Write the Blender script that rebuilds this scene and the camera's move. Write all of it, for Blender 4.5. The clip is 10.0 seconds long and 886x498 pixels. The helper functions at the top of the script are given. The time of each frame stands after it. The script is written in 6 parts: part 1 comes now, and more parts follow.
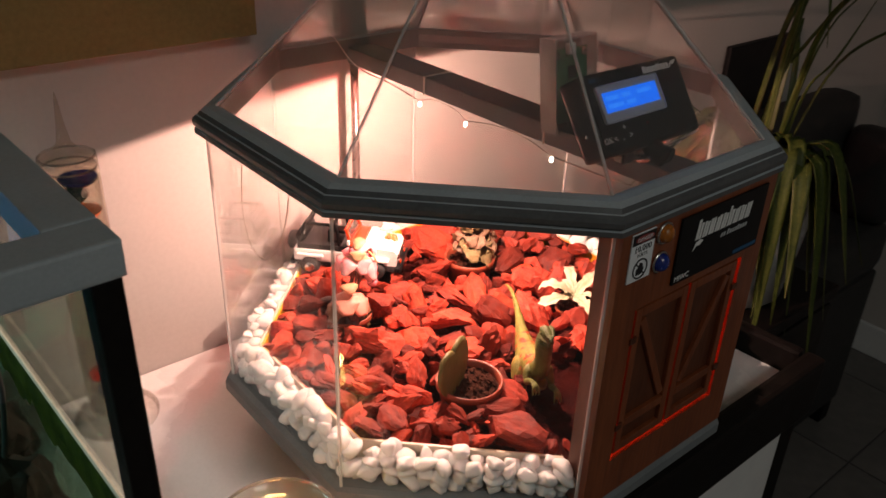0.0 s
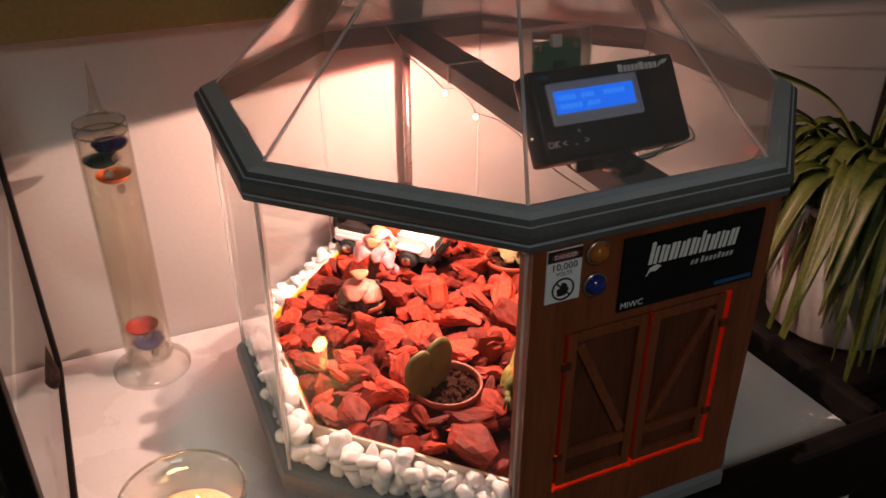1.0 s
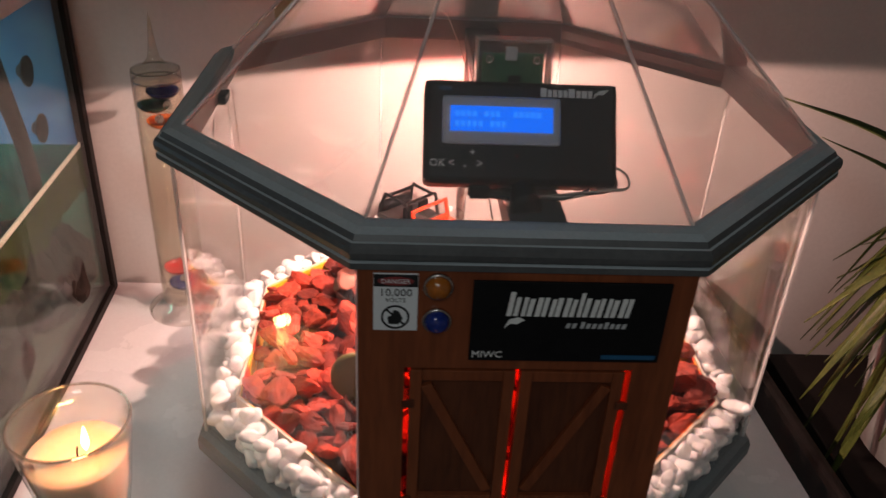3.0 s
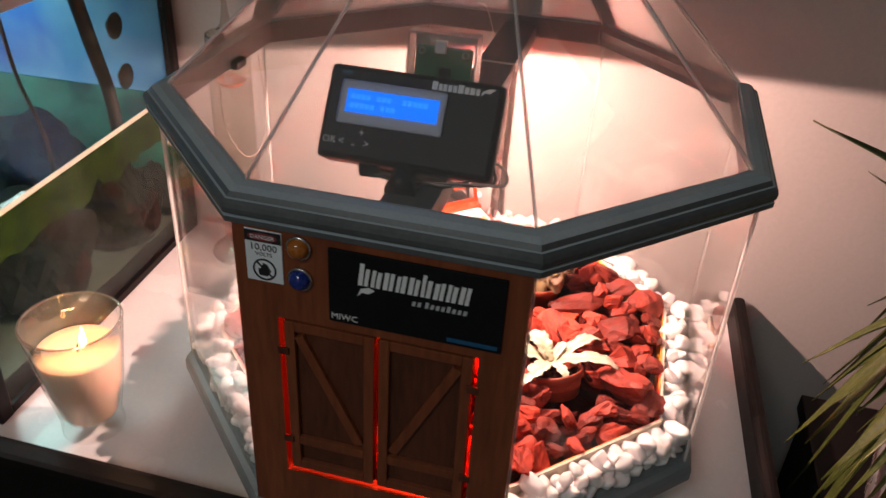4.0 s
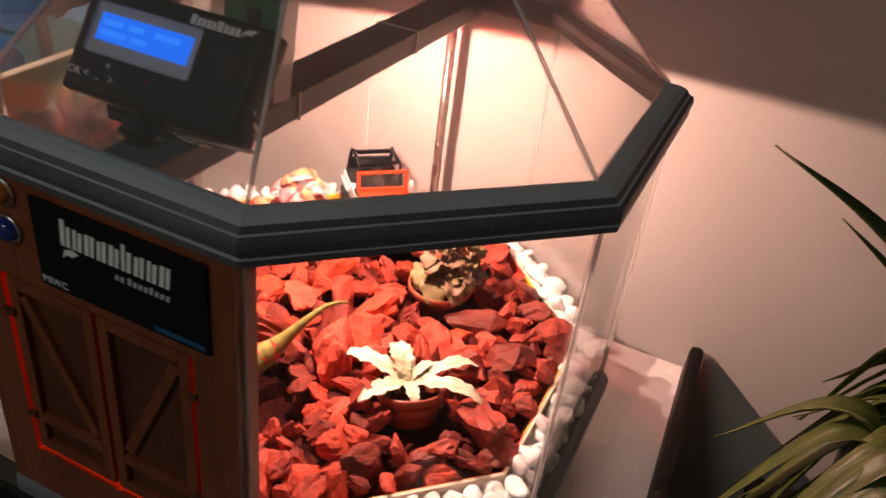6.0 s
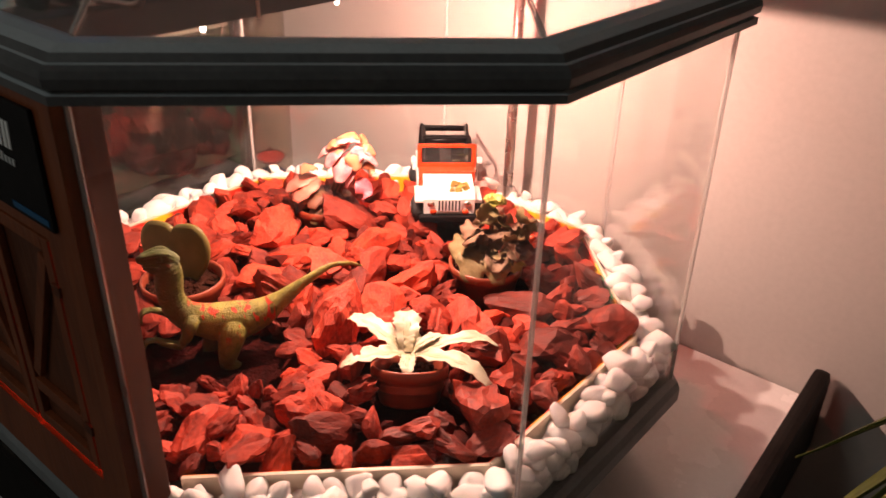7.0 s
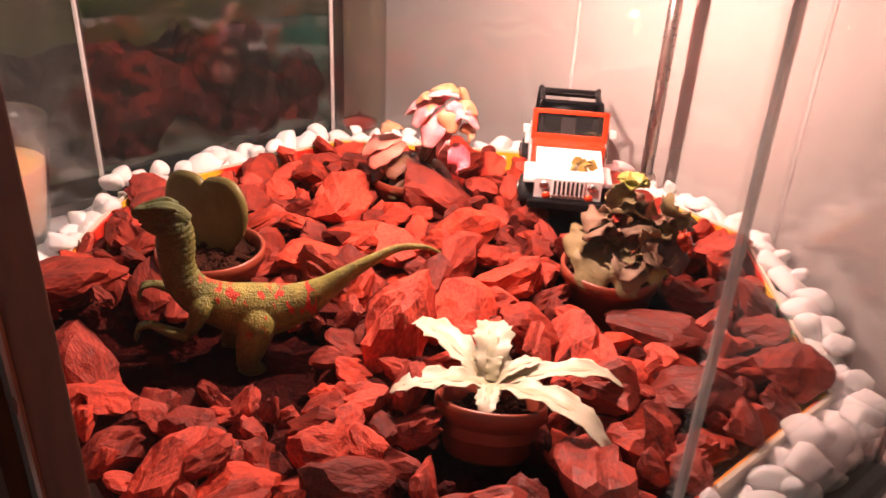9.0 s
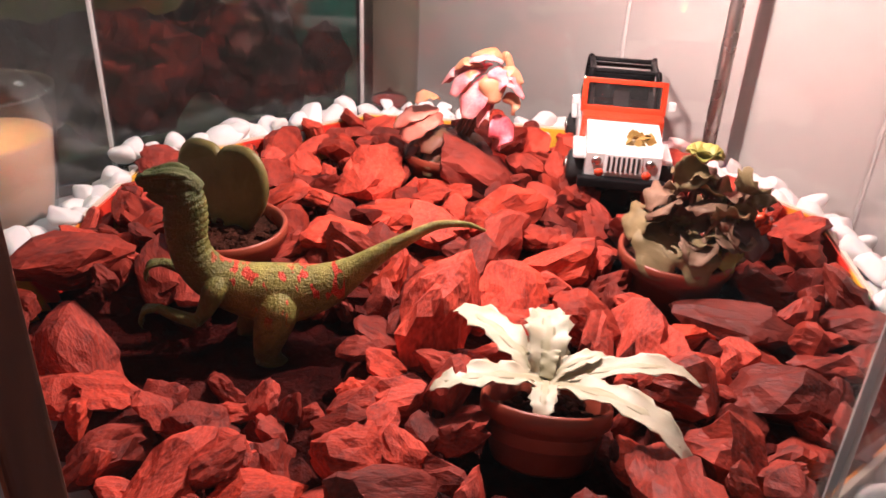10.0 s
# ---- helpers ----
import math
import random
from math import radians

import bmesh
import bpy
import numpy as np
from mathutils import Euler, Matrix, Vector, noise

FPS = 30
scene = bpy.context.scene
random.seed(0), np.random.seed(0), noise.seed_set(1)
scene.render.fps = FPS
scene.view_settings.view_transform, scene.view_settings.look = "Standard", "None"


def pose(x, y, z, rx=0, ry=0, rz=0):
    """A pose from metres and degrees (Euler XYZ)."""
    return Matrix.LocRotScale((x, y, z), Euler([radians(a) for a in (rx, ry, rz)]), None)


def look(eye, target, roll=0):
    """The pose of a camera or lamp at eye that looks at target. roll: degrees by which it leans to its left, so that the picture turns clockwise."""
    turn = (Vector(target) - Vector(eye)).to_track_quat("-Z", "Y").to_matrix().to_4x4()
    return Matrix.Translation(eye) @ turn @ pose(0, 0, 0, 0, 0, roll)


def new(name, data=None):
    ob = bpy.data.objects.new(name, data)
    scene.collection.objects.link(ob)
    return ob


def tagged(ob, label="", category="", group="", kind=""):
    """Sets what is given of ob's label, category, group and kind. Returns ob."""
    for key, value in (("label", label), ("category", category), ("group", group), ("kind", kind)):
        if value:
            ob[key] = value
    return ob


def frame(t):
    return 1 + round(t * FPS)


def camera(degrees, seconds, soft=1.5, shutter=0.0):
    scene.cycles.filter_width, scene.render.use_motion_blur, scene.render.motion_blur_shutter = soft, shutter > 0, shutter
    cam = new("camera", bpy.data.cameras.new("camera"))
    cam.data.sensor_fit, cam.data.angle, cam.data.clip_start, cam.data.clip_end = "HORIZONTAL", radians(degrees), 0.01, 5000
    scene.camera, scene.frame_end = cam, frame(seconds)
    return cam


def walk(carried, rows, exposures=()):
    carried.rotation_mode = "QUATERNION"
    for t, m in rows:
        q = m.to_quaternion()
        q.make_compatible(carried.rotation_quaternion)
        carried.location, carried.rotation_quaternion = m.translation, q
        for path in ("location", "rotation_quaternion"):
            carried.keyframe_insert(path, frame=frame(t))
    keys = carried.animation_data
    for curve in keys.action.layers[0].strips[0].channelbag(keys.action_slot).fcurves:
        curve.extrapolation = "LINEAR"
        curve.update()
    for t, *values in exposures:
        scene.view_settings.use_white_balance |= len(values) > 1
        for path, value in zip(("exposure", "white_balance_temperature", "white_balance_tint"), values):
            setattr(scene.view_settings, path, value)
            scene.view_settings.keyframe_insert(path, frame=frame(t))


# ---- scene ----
cam = camera(57.3, 10.0, shutter=0.4)
PATH = [
    (0, (-0.517, -0.545, 0.551), (0.63, 0.793, -0.395), 2.1),
    (0.5, (-0.431, -0.597, 0.552), (0.506, 0.881, -0.417), 1.2),
    (1, (-0.325, -0.627, 0.548), (0.367, 0.971, -0.436), -0.1),
    (1.5, (-0.262, -0.634, 0.541), (0.286, 1.027, -0.429), 1.0),
    (2, (-0.2, -0.626, 0.538), (0.196, 1.075, -0.437), 1.8),
    (2.2, (-0.183, -0.627, 0.534), (0.168, 1.089, -0.431), 2.1),
    (3.5, (0.025, -0.657, 0.555), (-0.093, 1.052, -0.476), 3.4),
    (4, (0.135, -0.661, 0.568), (-0.238, 0.999, -0.483), 3.5),
    (4.5, (0.198, -0.649, 0.563), (-0.295, 1.008, -0.443), 3.9),
    (5, (0.243, -0.618, 0.547), (-0.297, 1.046, -0.423), 5.2),
    (5.5, (0.281, -0.561, 0.528), (-0.312, 1.078, -0.452), 5.9),
    (6, (0.307, -0.505, 0.524), (-0.314, 1.064, -0.549), 7.6),
    (6.2, (0.324, -0.485, 0.512), (-0.349, 1.051, -0.571), 7.0),
    (7.3, (0.431, -0.356, 0.388), (-0.761, 0.955, -0.54), 1.7),
    (7.5, (0.417, -0.341, 0.399), (-0.772, 0.934, -0.582), 1.9),
    (8, (0.394, -0.308, 0.365), (-0.864, 0.913, -0.598), 1.7),
    (8.5, (0.357, -0.291, 0.338), (-0.923, 0.915, -0.615), 2.8),
    (9, (0.325, -0.274, 0.313), (-0.986, 0.906, -0.63), 2.9),
    (9.5, (0.301, -0.259, 0.294), (-1.034, 0.889, -0.654), 2.5),
    (10, (0.286, -0.253, 0.28), (-1.056, 0.881, -0.677), 2.7),
]
walk(cam, [(t, look(eye, target, roll)) for t, eye, target, roll in PATH],
     exposures=((0.0, 0.12, 6700, 10), (1.5, 0.10, 6700, 10), (2.2, 0.12, 6600, 10), (3.5, 0.40, 6150, 10), (4.0, 0.60, 6200, 9), (5.0, 0.62, 6200, 8),
                (5.5, 0.42, 6350, 10), (6.2, 0.20, 6800, 10), (7.5, -0.04, 6800, 10), (8.5, -0.14, 6550, 10), (9.2, -0.30, 5850, 4), (10.0, -0.40, 4950, -9)))

# ---- lamps, world ----
def spot_down(name, loc, watts, colour, radius, angle=172.0, blend=0.04, lean=(0.07, 0.043)):
    """A small bulb that shines downward, leaning a little; loc, watts, colour, size."""
    lamp = bpy.data.lights.new(name, "SPOT")
    lamp.energy, lamp.color, lamp.shadow_soft_size = watts, colour, radius
    lamp.spot_size, lamp.spot_blend = radians(angle), blend
    ob = new(name, lamp)
    ob.matrix_world = look(loc, (loc[0] + lean[0], loc[1] + lean[1], loc[2] - 1.0))
    return ob


def point_lamp(name, loc, watts, colour, radius):
    lamp = bpy.data.lights.new(name, "POINT")
    lamp.energy, lamp.color, lamp.shadow_soft_size = watts, colour, radius
    ob = new(name, lamp)
    ob.location = loc
    return ob


def area_lamp(name, m, watts, colour, sx, sy):
    lamp = bpy.data.lights.new(name, "AREA")
    lamp.energy, lamp.color, lamp.shape, lamp.size, lamp.size_y = watts, colour, "RECTANGLE", sx, sy
    ob = new(name, lamp)
    ob.matrix_world = m
    return ob


world = bpy.data.worlds.new("world")
scene.world = world
world.use_nodes = True
world.node_tree.nodes["Background"].inputs[0].default_value = (0.30, 0.33, 0.36, 1)
world.node_tree.nodes["Background"].inputs[1].default_value = 0.012

LED_AT = [(-0.013, 0.088, 0.279), (-0.014, 0.015, 0.279), (-0.012, -0.098, 0.279)]
for p, watts in zip(LED_AT, (3.1, 6.9, 0.10)):
    spot_down("led_light", p, watts, (1.0, 0.63, 0.515), 0.003)
spot_down("red_led_light", (-0.012, 0.165, 0.279), 1.3, (1.0, 0.10, 0.08), 0.004)
point_lamp("candle_light", (-0.329, -0.154, 0.093), 0.10, (1.0, 0.50, 0.16), 0.006)
# fill lamp added overhead for general brightness; no such source is in view
area_lamp("room_fill", look((-0.35, -1.75, 1.58), (-0.35, -1.75, 0.0)), 7.2, (0.92, 0.96, 0.92), 0.6, 0.6)
area_lamp("tank_light", look((-0.66, 0.03, 0.335), (-0.66, 0.03, 0.0)), 0.84, (0.80, 1.0, 0.97), 0.05, 0.34)


# ---- materials ----
def nodes_of(name):
    m = bpy.data.materials.new(name)
    m.use_nodes = True
    nt = m.node_tree
    nt.nodes.clear()
    out = nt.nodes.new("ShaderNodeOutputMaterial")
    return m, nt, out


def surface(name, c1, c2, scale=40.0, rough=0.6, bump=0.2, metal=0.0, fine=8.0, stretch=(1, 1, 1), spread=0.0, dull=0.0,
            coat=0.0, sss=0.0, depth=0.002, rough_var=0.1, spec=0.5):
    """Two colours mixed by noise at two scales, with relief and uneven gloss; spread: how far pieces differ in brightness."""
    m, nt, out = nodes_of(name)
    N, L = nt.nodes.new, nt.links.new
    bsdf = N("ShaderNodeBsdfPrincipled")
    tc, mp = N("ShaderNodeTexCoord"), N("ShaderNodeMapping")
    mp.inputs["Scale"].default_value = stretch
    L(tc.outputs["Object"], mp.inputs["Vector"])
    n1, n2 = N("ShaderNodeTexNoise"), N("ShaderNodeTexNoise")
    for n, s in ((n1, scale), (n2, scale * fine)):
        n.inputs["Scale"].default_value = s
        n.inputs["Detail"].default_value = 6
        L(mp.outputs["Vector"], n.inputs["Vector"])
    mixf = N("ShaderNodeMath")
    mixf.operation = "MULTIPLY_ADD"
    mixf.inputs[1].default_value = 0.45
    L(n2.outputs["Fac"], mixf.inputs[0])
    half = N("ShaderNodeMath")
    half.operation = "MULTIPLY"
    half.inputs[1].default_value = 0.55
    L(n1.outputs["Fac"], half.inputs[0])
    L(half.outputs[0], mixf.inputs[2])
    ramp = N("ShaderNodeMapRange")
    ramp.inputs["From Min"].default_value, ramp.inputs["From Max"].default_value = 0.35, 0.65
    L(mixf.outputs[0], ramp.inputs["Value"])
    mix = N("ShaderNodeMix")
    mix.data_type = "RGBA"
    mix.inputs["A"].default_value, mix.inputs["B"].default_value = (*c1, 1), (*c2, 1)
    L(ramp.outputs[0], mix.inputs["Factor"])
    colour = mix.outputs["Result"]
    if spread:
        info, mr, hsv = N("ShaderNodeObjectInfo"), N("ShaderNodeMapRange"), N("ShaderNodeHueSaturation")
        mr.inputs["To Min"].default_value, mr.inputs["To Max"].default_value = 1 - spread, 1 + spread
        L(info.outputs["Random"], mr.inputs["Value"])
        L(mr.outputs[0], hsv.inputs["Value"])
        if dull:                                                           # some pieces are browner than others
            mul, fr, sr = N("ShaderNodeMath"), N("ShaderNodeMath"), N("ShaderNodeMapRange")
            mul.operation, mul.inputs[1].default_value, fr.operation = "MULTIPLY", 7.31, "FRACT"
            L(info.outputs["Random"], mul.inputs[0])
            L(mul.outputs[0], fr.inputs[0])
            sr.inputs["To Min"].default_value, sr.inputs["To Max"].default_value = 1 - dull, 1.0
            L(fr.outputs[0], sr.inputs["Value"])
            L(sr.outputs[0], hsv.inputs["Saturation"])
        L(colour, hsv.inputs["Color"])
        colour = hsv.outputs["Color"]
    L(colour, bsdf.inputs["Base Color"])
    rr = N("ShaderNodeMapRange")
    rr.inputs["To Min"].default_value, rr.inputs["To Max"].default_value = max(rough - rough_var, 0.02), min(rough + rough_var, 1)
    L(n1.outputs["Fac"], rr.inputs["Value"])
    L(rr.outputs[0], bsdf.inputs["Roughness"])
    bsdf.inputs["Metallic"].default_value = metal
    bsdf.inputs["Coat Weight"].default_value = coat
    bsdf.inputs["Subsurface Weight"].default_value = sss
    bsdf.inputs["Subsurface Radius"].default_value = (0.01, 0.006, 0.004)
    bsdf.inputs["Specular IOR Level"].default_value = spec
    if bump:
        b = N("ShaderNodeBump")
        b.inputs["Strength"].default_value, b.inputs["Distance"].default_value = bump, depth
        L(mixf.outputs[0], b.inputs["Height"])
        L(b.outputs[0], bsdf.inputs["Normal"])
    L(bsdf.outputs[0], out.inputs[0])
    return m


def clear_pane(name, tint=(0.97, 0.98, 0.97), base=0.05, rough=0.01, haze=0.0):
    """A thin clear pane: light goes straight through, gloss grows towards grazing."""
    m, nt, out = nodes_of(name)
    N, L = nt.nodes.new, nt.links.new
    tr, gl, mix = N("ShaderNodeBsdfTransparent"), N("ShaderNodeBsdfGlossy"), N("ShaderNodeMixShader")
    tr.inputs[0].default_value = (*tint, 1)
    gl.inputs["Roughness"].default_value = rough
    lw, pw, ma = N("ShaderNodeLayerWeight"), N("ShaderNodeMath"), N("ShaderNodeMath")
    lw.inputs["Blend"].default_value = 0.5
    pw.operation, pw.inputs[1].default_value = "POWER", 5.0
    L(lw.outputs["Facing"], pw.inputs[0])
    ma.operation, ma.inputs[1].default_value, ma.inputs[2].default_value = "MULTIPLY_ADD", 1 - base, base
    L(pw.outputs[0], ma.inputs[0])
    L(ma.outputs[0], mix.inputs[0])
    L(tr.outputs[0], mix.inputs[1])
    L(gl.outputs[0], mix.inputs[2])
    last = mix
    if haze:
        df, mh = N("ShaderNodeBsdfDiffuse"), N("ShaderNodeMixShader")
        df.inputs[0].default_value = (0.85, 0.84, 0.82, 1)
        tc, no, mr = N("ShaderNodeTexCoord"), N("ShaderNodeTexNoise"), N("ShaderNodeMapRange")
        no.inputs["Scale"].default_value = 18
        L(tc.outputs["Object"], no.inputs["Vector"])
        mr.inputs["To Min"].default_value, mr.inputs["To Max"].default_value = 0.3 * haze, 1.7 * haze
        L(no.outputs["Fac"], mr.inputs["Value"])
        L(mr.outputs[0], mh.inputs[0])
        L(mix.outputs[0], mh.inputs[1])
        L(df.outputs[0], mh.inputs[2])
        last = mh
    L(last.outputs[0], out.inputs[0])
    return m


def glowing(name, colour, strength):
    m, nt, out = nodes_of(name)
    em = nt.nodes.new("ShaderNodeEmission")
    em.inputs[0].default_value, em.inputs[1].default_value = (*colour, 1), strength
    nt.links.new(em.outputs[0], out.inputs[0])
    return m


M_WALL = surface("wall_paint", (0.45, 0.415, 0.39), (0.495, 0.46, 0.43), 3, 0.85, 0.15, fine=60)
M_CEIL = surface("ceiling_paint", (0.75, 0.75, 0.74), (0.8, 0.8, 0.79), 2, 0.9, 0.1, fine=40)
M_FLOOR = surface("floor_tile", (0.10, 0.095, 0.09), (0.15, 0.14, 0.13), 4, 0.4, 0.1)
M_GROUT = surface("floor_joint", (0.05, 0.05, 0.05), (0.07, 0.07, 0.07), 30, 0.9, 0.2)
M_TOP = surface("table_top_lacquer", (0.74, 0.735, 0.725), (0.80, 0.795, 0.785), 9, 0.26, 0.04, fine=30, coat=0.2)
M_RIM = surface("black_lacquer", (0.005, 0.004, 0.0038), (0.010, 0.008, 0.007), 25, 0.5, 0.1, spec=0.14)
M_WHITE = surface("white_lacquer", (0.70, 0.70, 0.70), (0.76, 0.76, 0.75), 8, 0.4, 0.05)
M_GREY = surface("grey_painted_plastic", (0.36, 0.405, 0.43), (0.44, 0.485, 0.51), 22, 0.36, 0.12, fine=20)
M_GREYB = surface("slate_grey_plastic", (0.15, 0.165, 0.175), (0.20, 0.215, 0.225), 22, 0.42, 0.12, fine=20)
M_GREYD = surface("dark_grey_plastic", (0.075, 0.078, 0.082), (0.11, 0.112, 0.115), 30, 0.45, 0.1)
M_GLASS = clear_pane("acrylic_pane", (0.985, 0.985, 0.98), 0.048, 0.012, 0.005)
M_DOME = clear_pane("dome_pane", (0.975, 0.975, 0.97), 0.15, 0.010, 0.026)
M_TANKGLASS = clear_pane("tank_glass", (0.86, 0.92, 0.90), 0.008, 0.02)
M_FOOT = clear_pane("thick_glass", (0.76, 0.73, 0.69), 0.14, 0.04, 0.05)
M_COLUMN = clear_pane("thermometer_glass", (0.89, 0.86, 0.81), 0.06, 0.03, 0.008)
M_THIN = clear_pane("drinking_glass", (0.97, 0.97, 0.96), 0.06, 0.02, 0.01)
M_EDGE = clear_pane("acrylic_edge", (0.84, 0.80, 0.78), 0.15, 0.12, 0.36)
M_SOIL = surface("dark_soil", (0.018, 0.006, 0.003), (0.055, 0.017, 0.009), 60, 0.9, 0.8, depth=0.004, spec=0.08)
M_BARK = surface("red_dyed_bark", (0.13, 0.011, 0.005), (0.52, 0.050, 0.018), 2.6, 0.66, 0.24, fine=8, stretch=(0.70, 1.15, 1.3), spread=0.62, dull=0.05,
                 depth=0.03, rough_var=0.2, spec=0.25)
M_BARK_DARK = surface("dark_red_bark", (0.080, 0.008, 0.004), (0.36, 0.036, 0.014), 2.6, 0.54, 0.24, fine=8, stretch=(0.70, 1.15, 1.3), spread=0.45, dull=0.05,
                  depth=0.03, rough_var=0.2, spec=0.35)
# lower bark: the shade between the pieces is put into these dark reds
M_BARKL = surface("gap_shade_bark_heap", (0.030, 0.003, 0.002), (0.12, 0.012, 0.006), 90, 0.75, 0.8, fine=6, depth=0.003, spec=0.15)
M_BARKF = surface("gap_shade_fine_bark", (0.016, 0.002, 0.0015), (0.085, 0.008, 0.005), 60, 0.8, 1.0, fine=6, depth=0.004, spec=0.1)
M_PEBBLE = surface("white_marble_pebble", (0.74, 0.72, 0.70), (0.86, 0.85, 0.83), 45, 0.5, 0.35, spread=0.06, sss=0.15)
M_WOOD = surface("brown_stained_wood", (0.135, 0.031, 0.010), (0.26, 0.068, 0.022), 26, 0.42, 0.35, fine=9, stretch=(1, 1, 0.12), coat=0.2)
M_WOODD = surface("dark_stained_wood", (0.065, 0.017, 0.007), (0.14, 0.040, 0.015), 30, 0.45, 0.35, fine=9, stretch=(1, 1, 0.15))
M_BLACK = surface("black_plastic", (0.004, 0.004, 0.0045), (0.007, 0.007, 0.0075), 60, 0.34, 0.05, spec=0.15)
M_BLACKM = surface("matt_black_print", (0.005, 0.005, 0.006), (0.009, 0.009, 0.010), 40, 0.5, 0.05, spec=0.2)
M_SILVER = surface("silver_print", (0.78, 0.78, 0.77), (0.88, 0.88, 0.87), 60, 0.4, 0.1)
M_LCDFRAME = surface("grey_bezel", (0.50, 0.51, 0.52), (0.56, 0.57, 0.58), 40, 0.45, 0.05)
M_LCD = glowing("blue_backlight", (0.008, 0.16, 1.0), 1.15)
M_LCDTXT = glowing("lcd_segment", (0.025, 0.235, 1.0), 1.27)
M_PCB = surface("green_circuit_board", (0.035, 0.17, 0.085), (0.07, 0.25, 0.13), 90, 0.35, 0.2)
M_METAL = surface("brushed_metal", (0.55, 0.53, 0.50), (0.68, 0.66, 0.63), 60, 0.25, 0.1, metal=1.0)
M_TUBE = surface("grey_metal_tube", (0.30, 0.27, 0.25), (0.42, 0.38, 0.35), 40, 0.28, 0.05, metal=0.8)
M_WIRE = surface("pale_cable", (0.55, 0.48, 0.42), (0.66, 0.58, 0.50), 40, 0.5, 0.05)
M_CABLE = surface("beige_cable", (0.26, 0.21, 0.17), (0.34, 0.28, 0.23), 40, 0.5, 0.05)
M_WIREB = surface("dark_cable", (0.03, 0.025, 0.022), (0.06, 0.05, 0.045), 40, 0.5, 0.05)
M_LED = glowing("led_glow", (1.0, 0.90, 0.78), 9.0)
M_FLAME = glowing("flame_glow", (1.0, 0.62, 0.20), 9.0)
M_STICK = surface("white_sticker", (0.80, 0.82, 0.84), (0.86, 0.88, 0.90), 30, 0.5, 0.03)
M_INK = surface("black_ink", (0.01, 0.01, 0.012), (0.02, 0.02, 0.022), 30, 0.5, 0.0)
M_REDINK = surface("dull_red_ink", (0.22, 0.03, 0.03), (0.30, 0.05, 0.05), 30, 0.5, 0.0)
M_BLUEINK = surface("blue_ink", (0.01, 0.07, 0.16), (0.015, 0.10, 0.22), 30, 0.5, 0.0)
M_ORANGE = surface("amber_lens", (0.30, 0.085, 0.008), (0.42, 0.13, 0.015), 60, 0.12, 0.1, coat=0.6)
M_BLUE = surface("blue_lens", (0.006, 0.02, 0.16), (0.012, 0.04, 0.28), 60, 0.12, 0.1, coat=0.6)
M_TERRA = surface("terracotta_plastic", (0.23, 0.042, 0.019), (0.30, 0.060, 0.028), 30, 0.42, 0.1)
M_HEART = surface("succulent_leaf", (0.095, 0.080, 0.022), (0.165, 0.135, 0.042), 55, 0.45, 0.25, sss=0.05, spec=0.3)
M_CREAM = surface("cream_variegated_leaf", (0.52, 0.47, 0.31), (0.66, 0.63, 0.48), 30, 0.45, 0.3, sss=0.1)
M_CREAMV = surface("pale_green_leaf_vein", (0.42, 0.39, 0.23), (0.54, 0.51, 0.34), 30, 0.5, 0.2)
M_SUCC = surface("olive_leaf", (0.150, 0.110, 0.048), (0.300, 0.225, 0.110), 60, 0.55, 0.3, spec=0.2)
M_SUCCP = surface("purple_brown_leaf", (0.14, 0.078, 0.050), (0.27, 0.165, 0.105), 60, 0.55, 0.3, spec=0.2)
M_SUCCY = surface("lime_leaf", (0.24, 0.24, 0.03), (0.36, 0.33, 0.07), 60, 0.5, 0.3)
M_PINK = surface("pink_leaf", (0.70, 0.12, 0.18), (0.84, 0.50, 0.46), 110, 0.45, 0.25, sss=0.1)
M_PINKO = surface("gold_pink_leaf", (0.40, 0.19, 0.07), (0.62, 0.28, 0.17), 60, 0.45, 0.25, sss=0.1)
M_PINKR = surface("deep_pink_leaf", (0.66, 0.06, 0.12), (0.85, 0.28, 0.30), 60, 0.45, 0.25, sss=0.1)
M_PINKG = surface("pink_green_leaf", (0.10, 0.07, 0.025), (0.24, 0.075, 0.05), 50, 0.5, 0.25)
M_PINKD = surface("dark_plum_leaf", (0.035, 0.011, 0.010), (0.10, 0.027, 0.022), 50, 0.5, 0.25)
M_SALMON = surface("salmon_leaf", (0.50, 0.13, 0.09), (0.66, 0.26, 0.19), 60, 0.5, 0.25, sss=0.1)
M_STEM = surface("reddish_stem", (0.12, 0.05, 0.03), (0.2, 0.08, 0.05), 60, 0.6, 0.2)
M_PRINT = surface("yellow_brown_print", (0.16, 0.09, 0.02), (0.50, 0.36, 0.09), 160, 0.35, 0.05)
M_JRED = surface("red_orange_enamel", (0.50, 0.040, 0.010), (0.56, 0.058, 0.016), 30, 0.22, 0.03, coat=0.5)
M_JWHITE = surface("white_enamel", (0.72, 0.71, 0.69), (0.78, 0.77, 0.75), 30, 0.25, 0.03, coat=0.5)
M_RUBBER = surface("black_rubber", (0.012, 0.012, 0.012), (0.022, 0.022, 0.022), 60, 0.7, 0.2)
M_WAX = surface("cream_wax", (0.86, 0.58, 0.41), (0.92, 0.66, 0.49), 20, 0.5, 0.1, sss=0.95)
M_LEAF = surface("strap_leaf", (0.026, 0.040, 0.008), (0.075, 0.092, 0.018), 30, 0.45, 0.15, spec=0.25)
M_LEAFY = surface("yellow_leaf_margin", (0.10, 0.11, 0.032), (0.17, 0.17, 0.056), 30, 0.45, 0.15)
